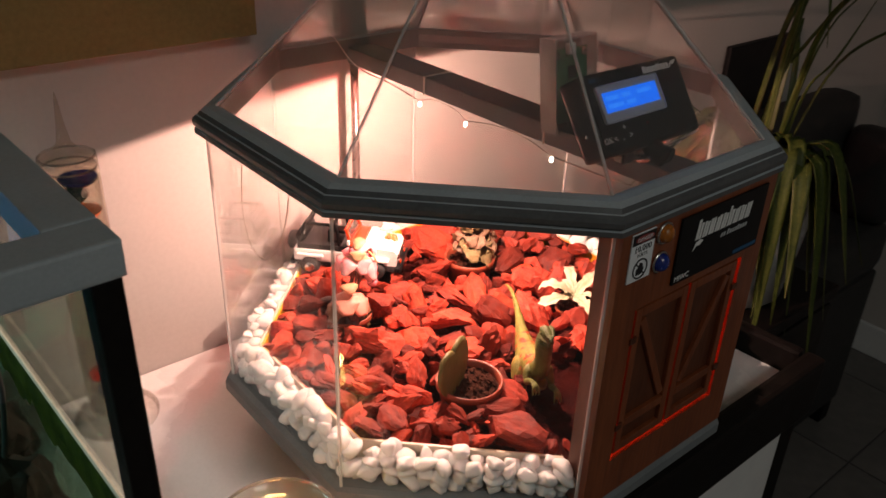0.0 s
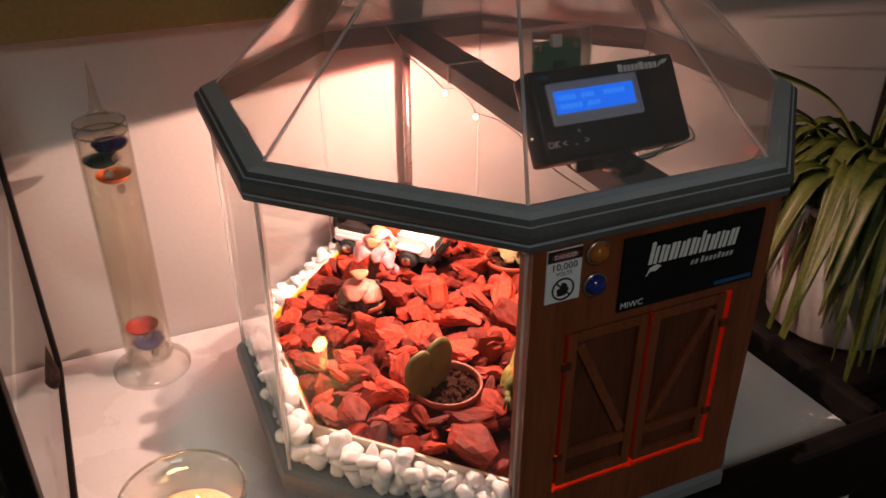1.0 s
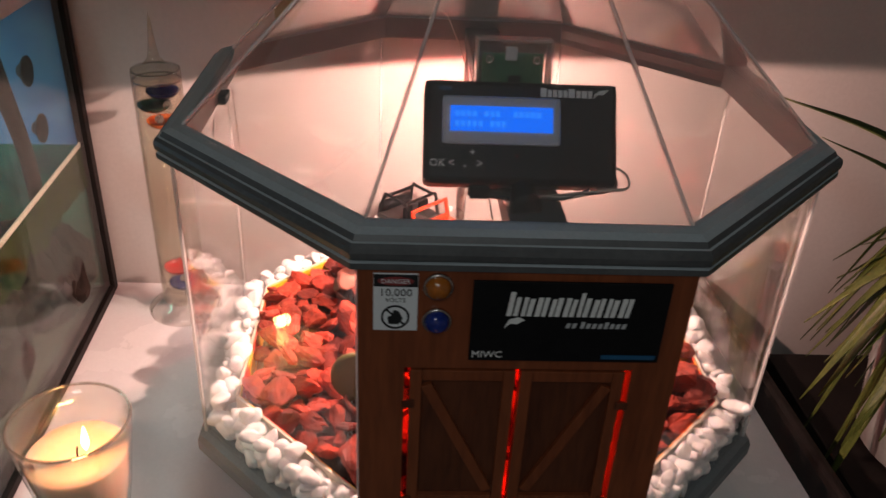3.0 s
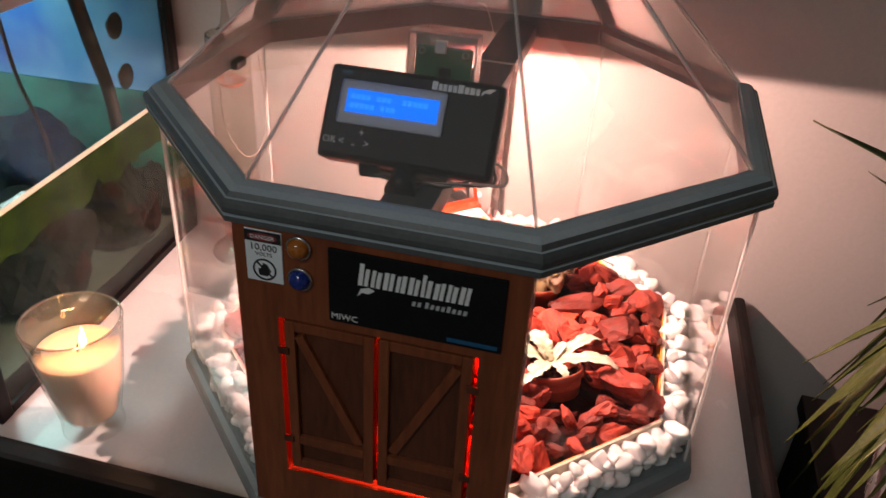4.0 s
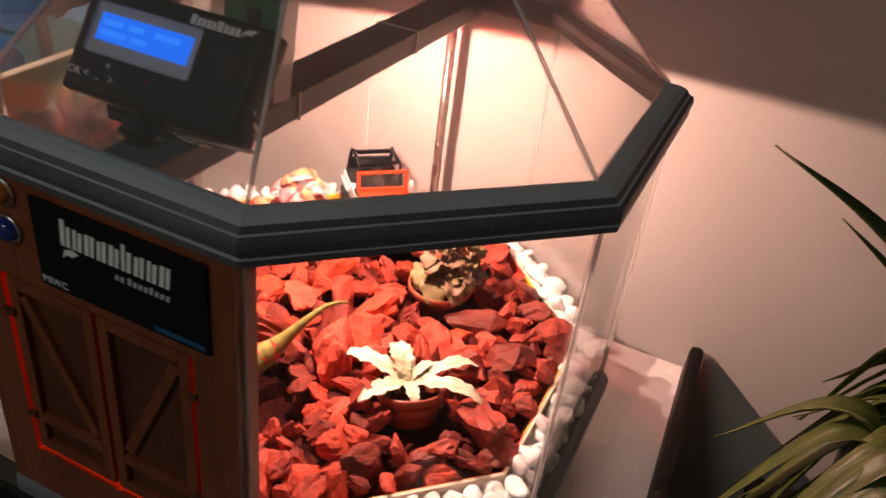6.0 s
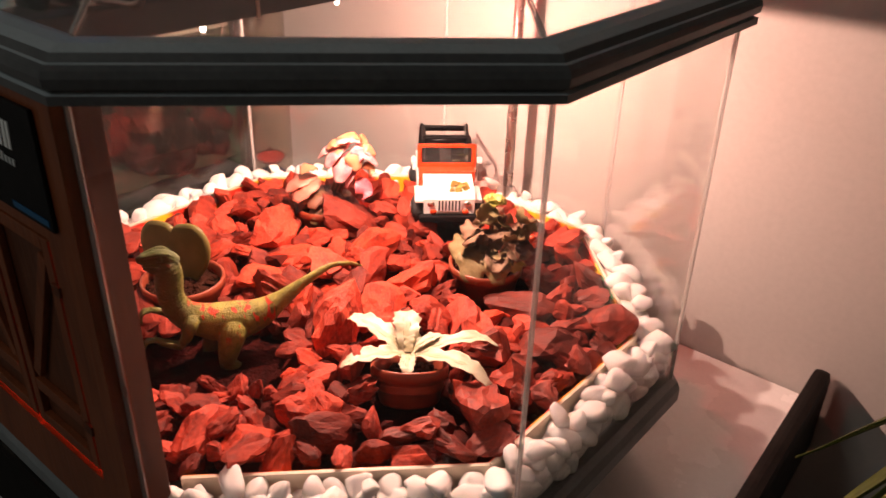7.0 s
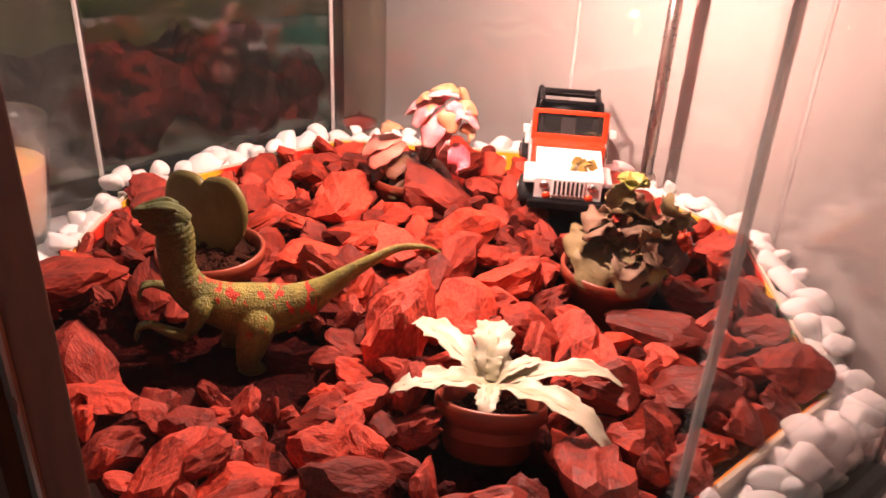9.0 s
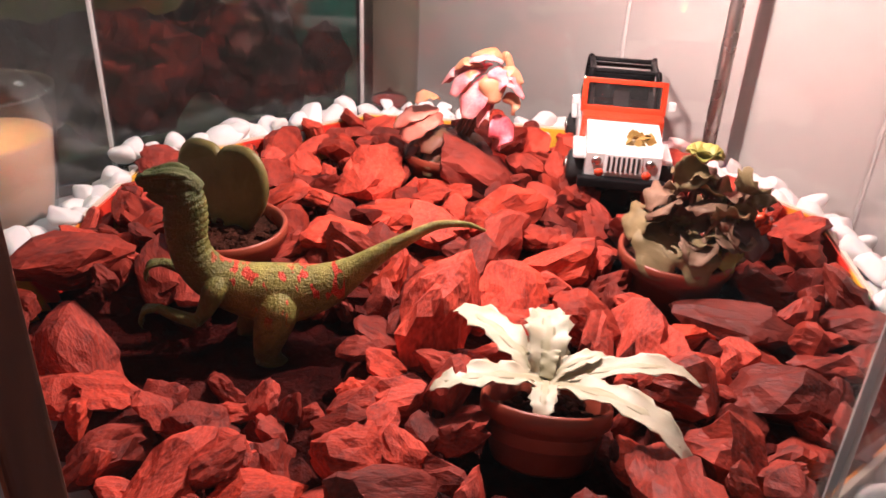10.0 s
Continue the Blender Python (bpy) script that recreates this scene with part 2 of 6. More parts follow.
M_CERAMIC = surface("white_glazed_ceramic", (0.36, 0.35, 0.33), (0.43, 0.42, 0.40), 12, 0.25, 0.05, coat=0.3)
M_PICTURE = surface("ochre_canvas", (0.19, 0.14, 0.045), (0.28, 0.205, 0.07), 7, 0.7, 0.3, fine=25)
M_ROCK = surface("dark_tank_rock", (0.008, 0.006, 0.005), (0.030, 0.020, 0.016), 18, 0.8, 0.6, fine=4, depth=0.006, spec=0.1)
M_GRAVEL = surface("tank_gravel", (0.10, 0.09, 0.07), (0.22, 0.19, 0.15), 60, 0.8, 0.8)
M_ALGAE = surface("green_algae", (0.018, 0.030, 0.005), (0.10, 0.118, 0.022), 45, 0.85, 0.6, fine=5, spec=0.15)
M_TEAL = surface("teal_tank_print", (0.015, 0.05, 0.04), (0.16, 0.36, 0.30), 7, 0.6, 0.05, fine=4)
M_SKY = surface("blue_tank_print", (0.011, 0.10, 0.36), (0.14, 0.32, 0.48), 6, 0.6, 0.05, fine=3)
M_WATER = clear_pane("tank_water", (0.55, 0.80, 0.72), 0.004, 0.03)
M_LIQ = clear_pane("clear_liquid", (0.97, 0.95, 0.90), 0.02, 0.02)


def dino_skin():
    m = surface("green_rubber_skin", (0.11, 0.11, 0.020), (0.37, 0.33, 0.070), 170, 0.42, 0.8, fine=6, depth=0.0030, spec=0.35)
    nt = m.node_tree
    N, L = nt.nodes.new, nt.links.new
    bsdf = next(n for n in nt.nodes if n.type == "BSDF_PRINCIPLED")
    mix = next(n for n in nt.nodes if n.type == "MIX")
    tc, no, mr = N("ShaderNodeTexCoord"), N("ShaderNodeTexNoise"), N("ShaderNodeMapRange")
    sep, band = N("ShaderNodeSeparateXYZ"), N("ShaderNodeMapRange")
    no.inputs["Scale"].default_value = 120
    no.inputs["Detail"].default_value = 2
    mp = N("ShaderNodeMapping")
    mp.inputs["Scale"].default_value = (1.5, 1, 0.55)
    L(tc.outputs["Object"], mp.inputs["Vector"])
    L(mp.outputs[0], no.inputs["Vector"])
    mr.inputs["From Min"].default_value, mr.inputs["From Max"].default_value = 0.565, 0.59
    L(no.outputs["Fac"], mr.inputs["Value"])
    L(tc.outputs["Object"], sep.inputs[0])
    band.inputs["From Min"].default_value, band.inputs["From Max"].default_value = 0.026, 0.040
    L(sep.outputs["Z"], band.inputs["Value"])
    near = N("ShaderNodeMath")
    near.operation, near.inputs[1].default_value, near.inputs[2].default_value = "COMPARE", 0.006, 0.03
    L(sep.outputs["X"], near.inputs[0])
    m1, m2 = N("ShaderNodeMath"), N("ShaderNodeMath")
    m1.operation = m2.operation = "MULTIPLY"
    L(mr.outputs[0], m1.inputs[0])
    L(band.outputs[0], m1.inputs[1])
    L(m1.outputs[0], m2.inputs[0])
    L(near.outputs[0], m2.inputs[1])
    red = N("ShaderNodeMix")
    red.data_type = "RGBA"
    red.inputs["B"].default_value = (0.55, 0.040, 0.012, 1)
    L(m2.outputs[0], red.inputs["Factor"])
    L(mix.outputs["Result"], red.inputs["A"])
    head, dark, sn, sm = N("ShaderNodeMapRange"), N("ShaderNodeMix"), N("ShaderNodeTexNoise"), N("ShaderNodeMath")
    head.inputs["From Min"].default_value, head.inputs["From Max"].default_value = 0.066, 0.092
    head.inputs["To Max"].default_value = 1.25
    sn.inputs["Scale"].default_value = 160
    L(tc.outputs["Object"], sn.inputs["Vector"])
    L(sep.outputs["Z"], head.inputs["Value"])
    sm.operation = "MULTIPLY"
    sm.use_clamp = True
    L(head.outputs[0], sm.inputs[0])
    L(sn.outputs["Fac"], sm.inputs[1])
    dark.data_type = "RGBA"
    dark.inputs["B"].default_value = (0.018, 0.022, 0.008, 1)
    L(sm.outputs[0], dark.inputs["Factor"])
    L(red.outputs["Result"], dark.inputs["A"])
    # the limbs, chest and neck are greener than the flanks
    lm, green = N("ShaderNodeMapRange"), N("ShaderNodeMix")
    lm.inputs["From Min"].default_value, lm.inputs["From Max"].default_value = 0.024, 0.040
    lm.inputs["To Max"].default_value = 0.75
    low, most = N("ShaderNodeMapRange"), N("ShaderNodeMath")
    low.inputs["From Min"].default_value, low.inputs["From Max"].default_value = 0.024, 0.010
    low.inputs["To Max"].default_value = 0.75
    most.operation = "MAXIMUM"
    L(sep.outputs["X"], lm.inputs["Value"])
    L(sep.outputs["Z"], low.inputs["Value"])
    L(lm.outputs[0], most.inputs[0])
    L(low.outputs[0], most.inputs[1])
    green.data_type = "RGBA"
    green.inputs["B"].default_value = (0.060, 0.082, 0.018, 1)
    L(most.outputs[0], green.inputs["Factor"])
    L(dark.outputs["Result"], green.inputs["A"])
    L(green.outputs["Result"], bsdf.inputs["Base Color"])
    return m


def border_print():
    """The printed card of the inner border: yellow with red, orange and green patches."""
    m, nt, out = nodes_of("printed_card")
    N, L = nt.nodes.new, nt.links.new
    bsdf = N("ShaderNodeBsdfPrincipled")
    tc, no, cr = N("ShaderNodeTexCoord"), N("ShaderNodeTexNoise"), N("ShaderNodeValToRGB")
    no.inputs["Scale"].default_value = 9
    no.inputs["Detail"].default_value = 1
    L(tc.outputs["Object"], no.inputs["Vector"])
    stops = [(0.0, (0.02, 0.16, 0.07)), (0.40, (0.03, 0.20, 0.08)), (0.42, (0.80, 0.42, 0.02)), (0.52, (0.85, 0.50, 0.03)),
             (0.54, (0.70, 0.03, 0.02)), (0.60, (0.72, 0.05, 0.02)), (0.62, (0.85, 0.30, 0.02))]
    el = cr.color_ramp.elements
    el[0].position, el[0].color = stops[0][0], (*stops[0][1], 1)
    el[1].position, el[1].color = stops[1][0], (*stops[1][1], 1)
    for p, c in stops[2:]:
        e = el.new(p)
        e.color = (*c, 1)
    L(no.outputs["Fac"], cr.inputs[0])
    L(cr.outputs[0], bsdf.inputs["Base Color"])
    bsdf.inputs["Roughness"].default_value = 0.35
    L(bsdf.outputs[0], out.inputs[0])
    return m


# for an added sheet that reddens light coming through the door gaps
M_RED_TINT = clear_pane("red_tint_sheet", (1.0, 0.24, 0.10), 0.04, 0.1)
M_DINO = dino_skin()
M_CARD = border_print()
M_CARDW = surface("pale_card_edge", (0.62, 0.54, 0.42), (0.72, 0.64, 0.52), 30, 0.6, 0.1)


# ---- builders ----
def mesh_of(name, bm, material, smooth=False):
    me = bpy.data.meshes.new(name)
    bmesh.ops.recalc_face_normals(bm, faces=bm.faces)
    bm.to_mesh(me)
    bm.free()
    for m in material if isinstance(material, (list, tuple)) else [material]:
        me.materials.append(m)
    if smooth:
        for p in me.polygons:
            p.use_smooth = True
    return me


def part(name, bm, material, parent=None, label="", smooth=False, shadow=True):
    ob = new(name, mesh_of(name, bm, material, smooth))
    if parent:
        ob.parent = parent
    if label:
        ob["label"] = label
    ob.visible_shadow = shadow
    return ob


def thing(name, label, category, group="", kind="", loc=(0, 0, 0), rz=0.0):
    ob = new(name)
    ob.empty_display_size = 0.02
    ob.matrix_basis = pose(*loc, 0, 0, rz)
    return tagged(ob, label, category, group, kind)


def solo(name, bm, material, label, category, kind="", group="", smooth=False):
    return tagged(part(name, bm, material, smooth=smooth), label, category, group, kind)


def add_box(bm, x0, x1, y0, y1, z0, z1, bevel=0.0, m=None, index=0):
    g = bmesh.ops.create_cube(bm, size=1)
    vs = g["verts"]
    for v in vs:
        v.co = Vector((x0 + (v.co.x + 0.5) * (x1 - x0), y0 + (v.co.y + 0.5) * (y1 - y0), z0 + (v.co.z + 0.5) * (z1 - z0)))
    fs = {f for v in vs for f in v.link_faces}
    if bevel:
        es = {e for v in vs for e in v.link_edges}
        r = bmesh.ops.bevel(bm, geom=list(es), offset=bevel, segments=2, affect="EDGES", profile=0.6)
        vs = list({v for f in r["faces"] for v in f.verts} | {v for v in vs if v.is_valid})
        fs = {f for v in vs for f in v.link_faces}
    for f in fs:
        f.material_index = index
    if m is not None:
        bmesh.ops.transform(bm, matrix=m, verts=vs)
    return vs


def box(x0, x1, y0, y1, z0, z1, bevel=0.0, m=None):
    bm = bmesh.new()
    add_box(bm, x0, x1, y0, y1, z0, z1, bevel, m)
    return bm


def lathe(profile, steps=32, bm=None, m=None):
    """A turned body from (radius, z) pairs; a radius of 0 closes it."""
    bm = bm or bmesh.new()
    rings, made = [], []
    for r, z in profile:
        if r <= 1e-6:
            ring = [bm.verts.new((0, 0, z))]
        else:
            ring = [bm.verts.new((r * math.cos(2 * math.pi * k / steps), r * math.sin(2 * math.pi * k / steps), z)) for k in range(steps)]
        rings.append(ring)
        made += ring
    for a, b in zip(rings, rings[1:]):
        for k in range(steps):
            n = (k + 1) % steps
            if len(a) == 1 and len(b) > 1:
                bm.faces.new((a[0], b[k], b[n]))
            elif len(b) == 1 and len(a) > 1:
                bm.faces.new((a[k], b[0], a[n]))
            elif len(a) > 1:
                bm.faces.new((a[k], b[k], b[n], a[n]))
    if m is not None:
        bmesh.ops.transform(bm, matrix=m, verts=made)
    return bm


def smooth_line(points, n):
    """n + 1 points on a smooth curve through the given ones (Catmull-Rom); also for tuples that carry radii."""
    P = [np.array(p, float) for p in points]
    P = [2 * P[0] - P[1]] + P + [2 * P[-1] - P[-2]]
    out = []
    spans = len(P) - 3
    for i in range(n + 1):
        s = min(i / n * spans, spans - 1e-6)
        k, u = int(s), s - int(s)
        a, b, c, d = P[k:k + 4]
        out.append(0.5 * (2 * b + (c - a) * u + (2 * a - 5 * b + 4 * c - d) * u * u + (3 * b - a - 3 * c + d) * u ** 3))
    return out


def tube(points, radii, sides=8, bm=None, flat=1.0, n=None):
    """A tapering tube along points; radii: one number or one for each point; flat: its width against its height."""
    bm = bm or bmesh.new()
    if not isinstance(radii, (list, tuple)):
        radii = [radii] * len(points)
    if n:
        line = smooth_line([(*p, r) for p, r in zip(points, radii)], n)
        points, radii = [p[:3] for p in line], [max(p[3], 1e-4) for p in line]
    pts = [Vector(p) for p in points]
    rings, side = [], None
    for i, p in enumerate(pts):
        d = (pts[min(i + 1, len(pts) - 1)] - pts[max(i - 1, 0)]).normalized()
        if side is None:
            ref = Vector((0, 0, 1)) if abs(d.z) < 0.9 else Vector((0, 1, 0))
            side = d.cross(ref).normalized()
        side = (side - d * side.dot(d)).normalized()
        up = side.cross(d)
        rings.append([bm.verts.new(p + side * math.cos(2 * math.pi * k / sides) * radii[i] * flat + up * math.sin(2 * math.pi * k / sides) * radii[i])
                      for k in range(sides)])
    for a, b in zip(rings, rings[1:]):
        for k in range(sides):
            bm.faces.new((a[k], a[(k + 1) % sides], b[(k + 1) % sides], b[k]))
    for ring in (rings[0], rings[-1]):
        bm.faces.new(ring)
    return bm


def prism(outline, depth, bm=None, m=None, bevel=0.0):
    """A flat outline in x and z, thick in y (from 0 to depth)."""
    bm = bm or bmesh.new()
    a = [bm.verts.new((x, 0, z)) for x, z in outline]
    b = [bm.verts.new((x, depth, z)) for x, z in outline]
    bm.faces.new(a)
    bm.faces.new(b[::-1])
    k = len(a)
    for i in range(k):
        bm.faces.new((a[i], b[i], b[(i + 1) % k], a[(i + 1) % k]))
    made = a + b
    if bevel:
        es = [e for e in bm.edges if (e.verts[0] in a) == (e.verts[1] in a) and e.verts[0] in made]
        bmesh.ops.bevel(bm, geom=es, offset=bevel, segments=2, affect="EDGES")
    elif m is not None:
        bmesh.ops.transform(bm, matrix=m, verts=made)
    return bm


def text_mesh(words, size, m):
    """The words as a thin mesh in the x-y plane, laid to the pose m, centred."""
    cu = bpy.data.curves.new("words", "FONT")
    cu.body, cu.size, cu.extrude, cu.align_x, cu.align_y = words, size, size * 0.02, "CENTER", "CENTER"
    cu.resolution_u = 2
    ob = new("words", cu)
    bpy.context.view_layer.update()
    me = bpy.data.meshes.new_from_object(ob.evaluated_get(bpy.context.evaluated_depsgraph_get()))
    bpy.data.objects.remove(ob)
    bm = bmesh.new()
    bm.from_mesh(me)
    bpy.data.meshes.remove(me)
    bmesh.ops.transform(bm, matrix=m, verts=bm.verts)
    return bm


TURNS = [radians(-67.5 + 45 * k) for k in range(8)]      # corners: front right, right front, right back, back right, back left ...


def corner(k, r, z=0.0):
    return Vector((r * math.cos(TURNS[k % 8]), r * math.sin(TURNS[k % 8]), z))


def oct_prism(r0, z0, z1, r1=None, bm=None):
    bm = bm or bmesh.new()
    a = [bm.verts.new(corner(k, r0, z0)) for k in range(8)]
    b = [bm.verts.new(corner(k, r1 or r0, z1)) for k in range(8)]
    bm.faces.new(a[::-1])
    bm.faces.new(b)
    for k in range(8):
        bm.faces.new((a[k], a[(k + 1) % 8], b[(k + 1) % 8], b[k]))
    return bm


def oct_section(k, profile, gap=0.0, bm=None):
    """One side of an octagonal frame, from corner k to k + 1, mitred; profile: closed (radius, z) pairs."""
    bm = bm or bmesh.new()
    ends = []
    for c, s in ((k, 1), (k + 1, -1)):
        t = (corner(k + 1, 1) - corner(k, 1)).normalized()
        ends.append([bm.verts.new(corner(c, r, z) + t * s * gap) for r, z in profile])
    n = len(profile)
    for i in range(n):
        bm.faces.new((ends[0][i], ends[0][(i + 1) % n], ends[1][(i + 1) % n], ends[1][i]))
    bm.faces.new(ends[0])
    bm.faces.new(ends[1][::-1])
    return bm


def slab(quad, thick, away):
    """A flat plate on four (or three) corners, thick towards the direction away."""
    bm = bmesh.new()
    off = Vector(away).normalized() * thick
    a = [bm.verts.new(Vector(p)) for p in quad]
    b = [bm.verts.new(Vector(p) + off) for p in quad]
    bm.faces.new(a)
    bm.faces.new(b[::-1])
    n = len(a)
    for i in range(n):
        bm.faces.new((a[i], b[i], b[(i + 1) % n], a[(i + 1) % n]))
    return bm


# ---- the room ----
TABLE = -0.035
WALL = 0.256
FLOOR = -0.74


def room():
    solo("floor", box(-2.2, 1.72, -2.6, WALL + 0.1, FLOOR - 0.1, FLOOR - 0.004), M_GROUT, "dark joints between the floor tiles", "floor", "structure")
    solo("wall_north", box(-2.2, 1.72, WALL, WALL + 0.1, FLOOR, 1.7), M_WALL, "off-white painted wall behind the table", "wall", "structure")
    solo("wall_east", box(1.62, 1.72, -2.6, WALL, FLOOR, 1.7), M_WALL, "plain off-white painted side wall", "wall", "structure")
    solo("wall_west", box(-2.2, -2.1, -2.6, WALL, FLOOR, 1.7), M_WALL, "plain off-white painted side wall", "wall", "structure")
    solo("wall_south", box(-2.1, 1.62, -2.6, -2.5, FLOOR, 1.7), M_WALL, "plain off-white painted wall", "wall", "structure")
    solo("ceiling", box(-2.2, 1.72, -2.6, WALL + 0.1, 1.7, 1.8), M_CEIL, "plain white ceiling", "ceiling", "structure")
    for name, q in (("baseboard", (0.36, 1.605, WALL - 0.014, WALL - 0.001)), ("baseboard", (1.606, 1.619, -2.4, WALL - 0.001))):
        solo(name, box(*q, FLOOR, FLOOR + 0.09, 0.003), M_WHITE, "white skirting board along the wall", "baseboard", "structure")


def added_ceiling_lamp():
    # unseen fixture, made up to go with the added overhead fill
    t = thing("added_ceiling_lamp", "flat white square ceiling lamp, unseen, added over the room fill", "lamp", loc=(-0.35, -1.75, 1.59))
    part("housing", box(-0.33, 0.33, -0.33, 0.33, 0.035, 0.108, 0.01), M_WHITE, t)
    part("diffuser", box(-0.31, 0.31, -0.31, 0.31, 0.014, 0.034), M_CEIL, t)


def table():
    t = thing("table", "white cabinet table with a grey top and raised black rim", "table", loc=(0, 0, 0))
    # the right end runs a little askew to the terrarium
    xf, xb, yf, yb = 0.3265, 0.3075, -0.2195, WALL - 0.004
    up = Vector((0, 0, 1))
    part("tabletop", slab(((-1.15, yf, TABLE - 0.03), (xf, yf, TABLE - 0.03), (xb, yb, TABLE - 0.03), (-1.15, yb, TABLE - 0.03)), 0.03, up), M_TOP, t)
    part("body", slab(((-1.13, yf - 0.006, FLOOR), (xf - 0.005, yf - 0.006, FLOOR), (xb - 0.005, yb - 0.002, FLOOR), (-1.13, yb - 0.002, FLOOR)), TABLE - 0.031 - FLOOR, up), M_WHITE, t)
    # the rim stands about 35 mm above the top, with a rounded upper edge
    part("front_rim", box(-1.15, xf + 0.017, -0.245, -0.220, TABLE - 0.045, 0.000, 0.006), M_RIM, t)
    ang = math.degrees(math.atan2(yb - yf, xb - xf)) - 90
    length = math.hypot(yb - yf, xb - xf) - 0.003
    part("side_rim", box(0.0005, 0.0155, 0.0005, length, TABLE - 0.045, 0.001, 0.006, m=pose(xf, yf, 0, 0, 0, ang)), M_RIM, t)


# ---- the terrarium ----
R_BASE, R_GLASS, R_LID, R_RIDGE, R_CARD = 0.2695, 0.2605, 0.2722, 0.250, 0.2305
Z_BASE, Z_GLASS = 0.038, 0.3005


def terrarium():
    t = thing("terrarium", "octagonal clear terrarium on a grey base with wooden front doors", "terrarium")
    bm = bmesh.new()
    tiers = [[bm.verts.new(corner(k, r, z)) for k in range(8)] for r, z in
             ((R_BASE - 0.006, 0.0145), (R_BASE, 0.0195), (R_BASE, Z_BASE - 0.008), (R_BASE - 0.0025, Z_BASE - 0.002), (R_BASE - 0.008, Z_BASE))]
    for lo, hi in zip(tiers, tiers[1:]):
        for k in range(8):
            bm.faces.new((lo[k], lo[(k + 1) % 8], hi[(k + 1) % 8], hi[k]))
    bm.faces.new(tiers[0][::-1])
    bm.faces.new(tiers[-1])
    part("base", bm, M_GREYB, t, "dark grey plastic base")
    for k in range(0, 8, 2):
        c = corner(k, 0.15)
        part("foot", lathe([(0, TABLE), (0.02, TABLE), (0.02, 0.0144), (0, 0.0144)], 16, m=pose(c.x, c.y, 0)), M_RUBBER, t)
    for k in range(8):
        a, b = corner(k, R_GLASS, Z_BASE + 0.0005), corner(k + 1, R_GLASS, Z_BASE + 0.0005)
        if k == 7:
            continue
        up = Vector((0, 0, Z_GLASS - Z_BASE))
        part("pane", slab((a, b, b + up, a + up), 0.003, -(a + b)), M_GLASS, t, "clear acrylic wall pane", shadow=False)
    for k in range(8):
        part("pane_edge", tube([corner(k, R_GLASS + 0.0006, Z_BASE), corner(k, R_GLASS + 0.0006, Z_GLASS)], 0.0016, 6), M_EDGE, t,
             "whitish glued pane edge", shadow=False)
    for k in range(8):
        a, b = corner(k, R_CARD, Z_BASE), corner(k + 1, R_CARD, Z_BASE)
        if k == 7:
            continue
        up = Vector((0, 0, 0.0298))
        out = Vector(((a + b).x, (a + b).y, 0))
        part("border_panel", slab((a, b, b + up, a + up), 0.0012, -out), M_CARD, t, "printed yellow, red and green border card")
        o = out.normalized()
        part("border_backing", slab((a + o * 0.0005, b + o * 0.0005, b + up * 1.04 + o * 0.0005, a + up * 1.04 + o * 0.0005), 0.0022, out), M_CARDW, t)
    part("support_tube", lathe([(0, 0.05), (0.0048, 0.05), (0.0048, 0.297), (0, 0.297)], 16, m=pose(-0.0020, 0.2245, 0)), M_TUBE, t,
         "thin grey metal support tube", True)
    front_panel(t)
    return t


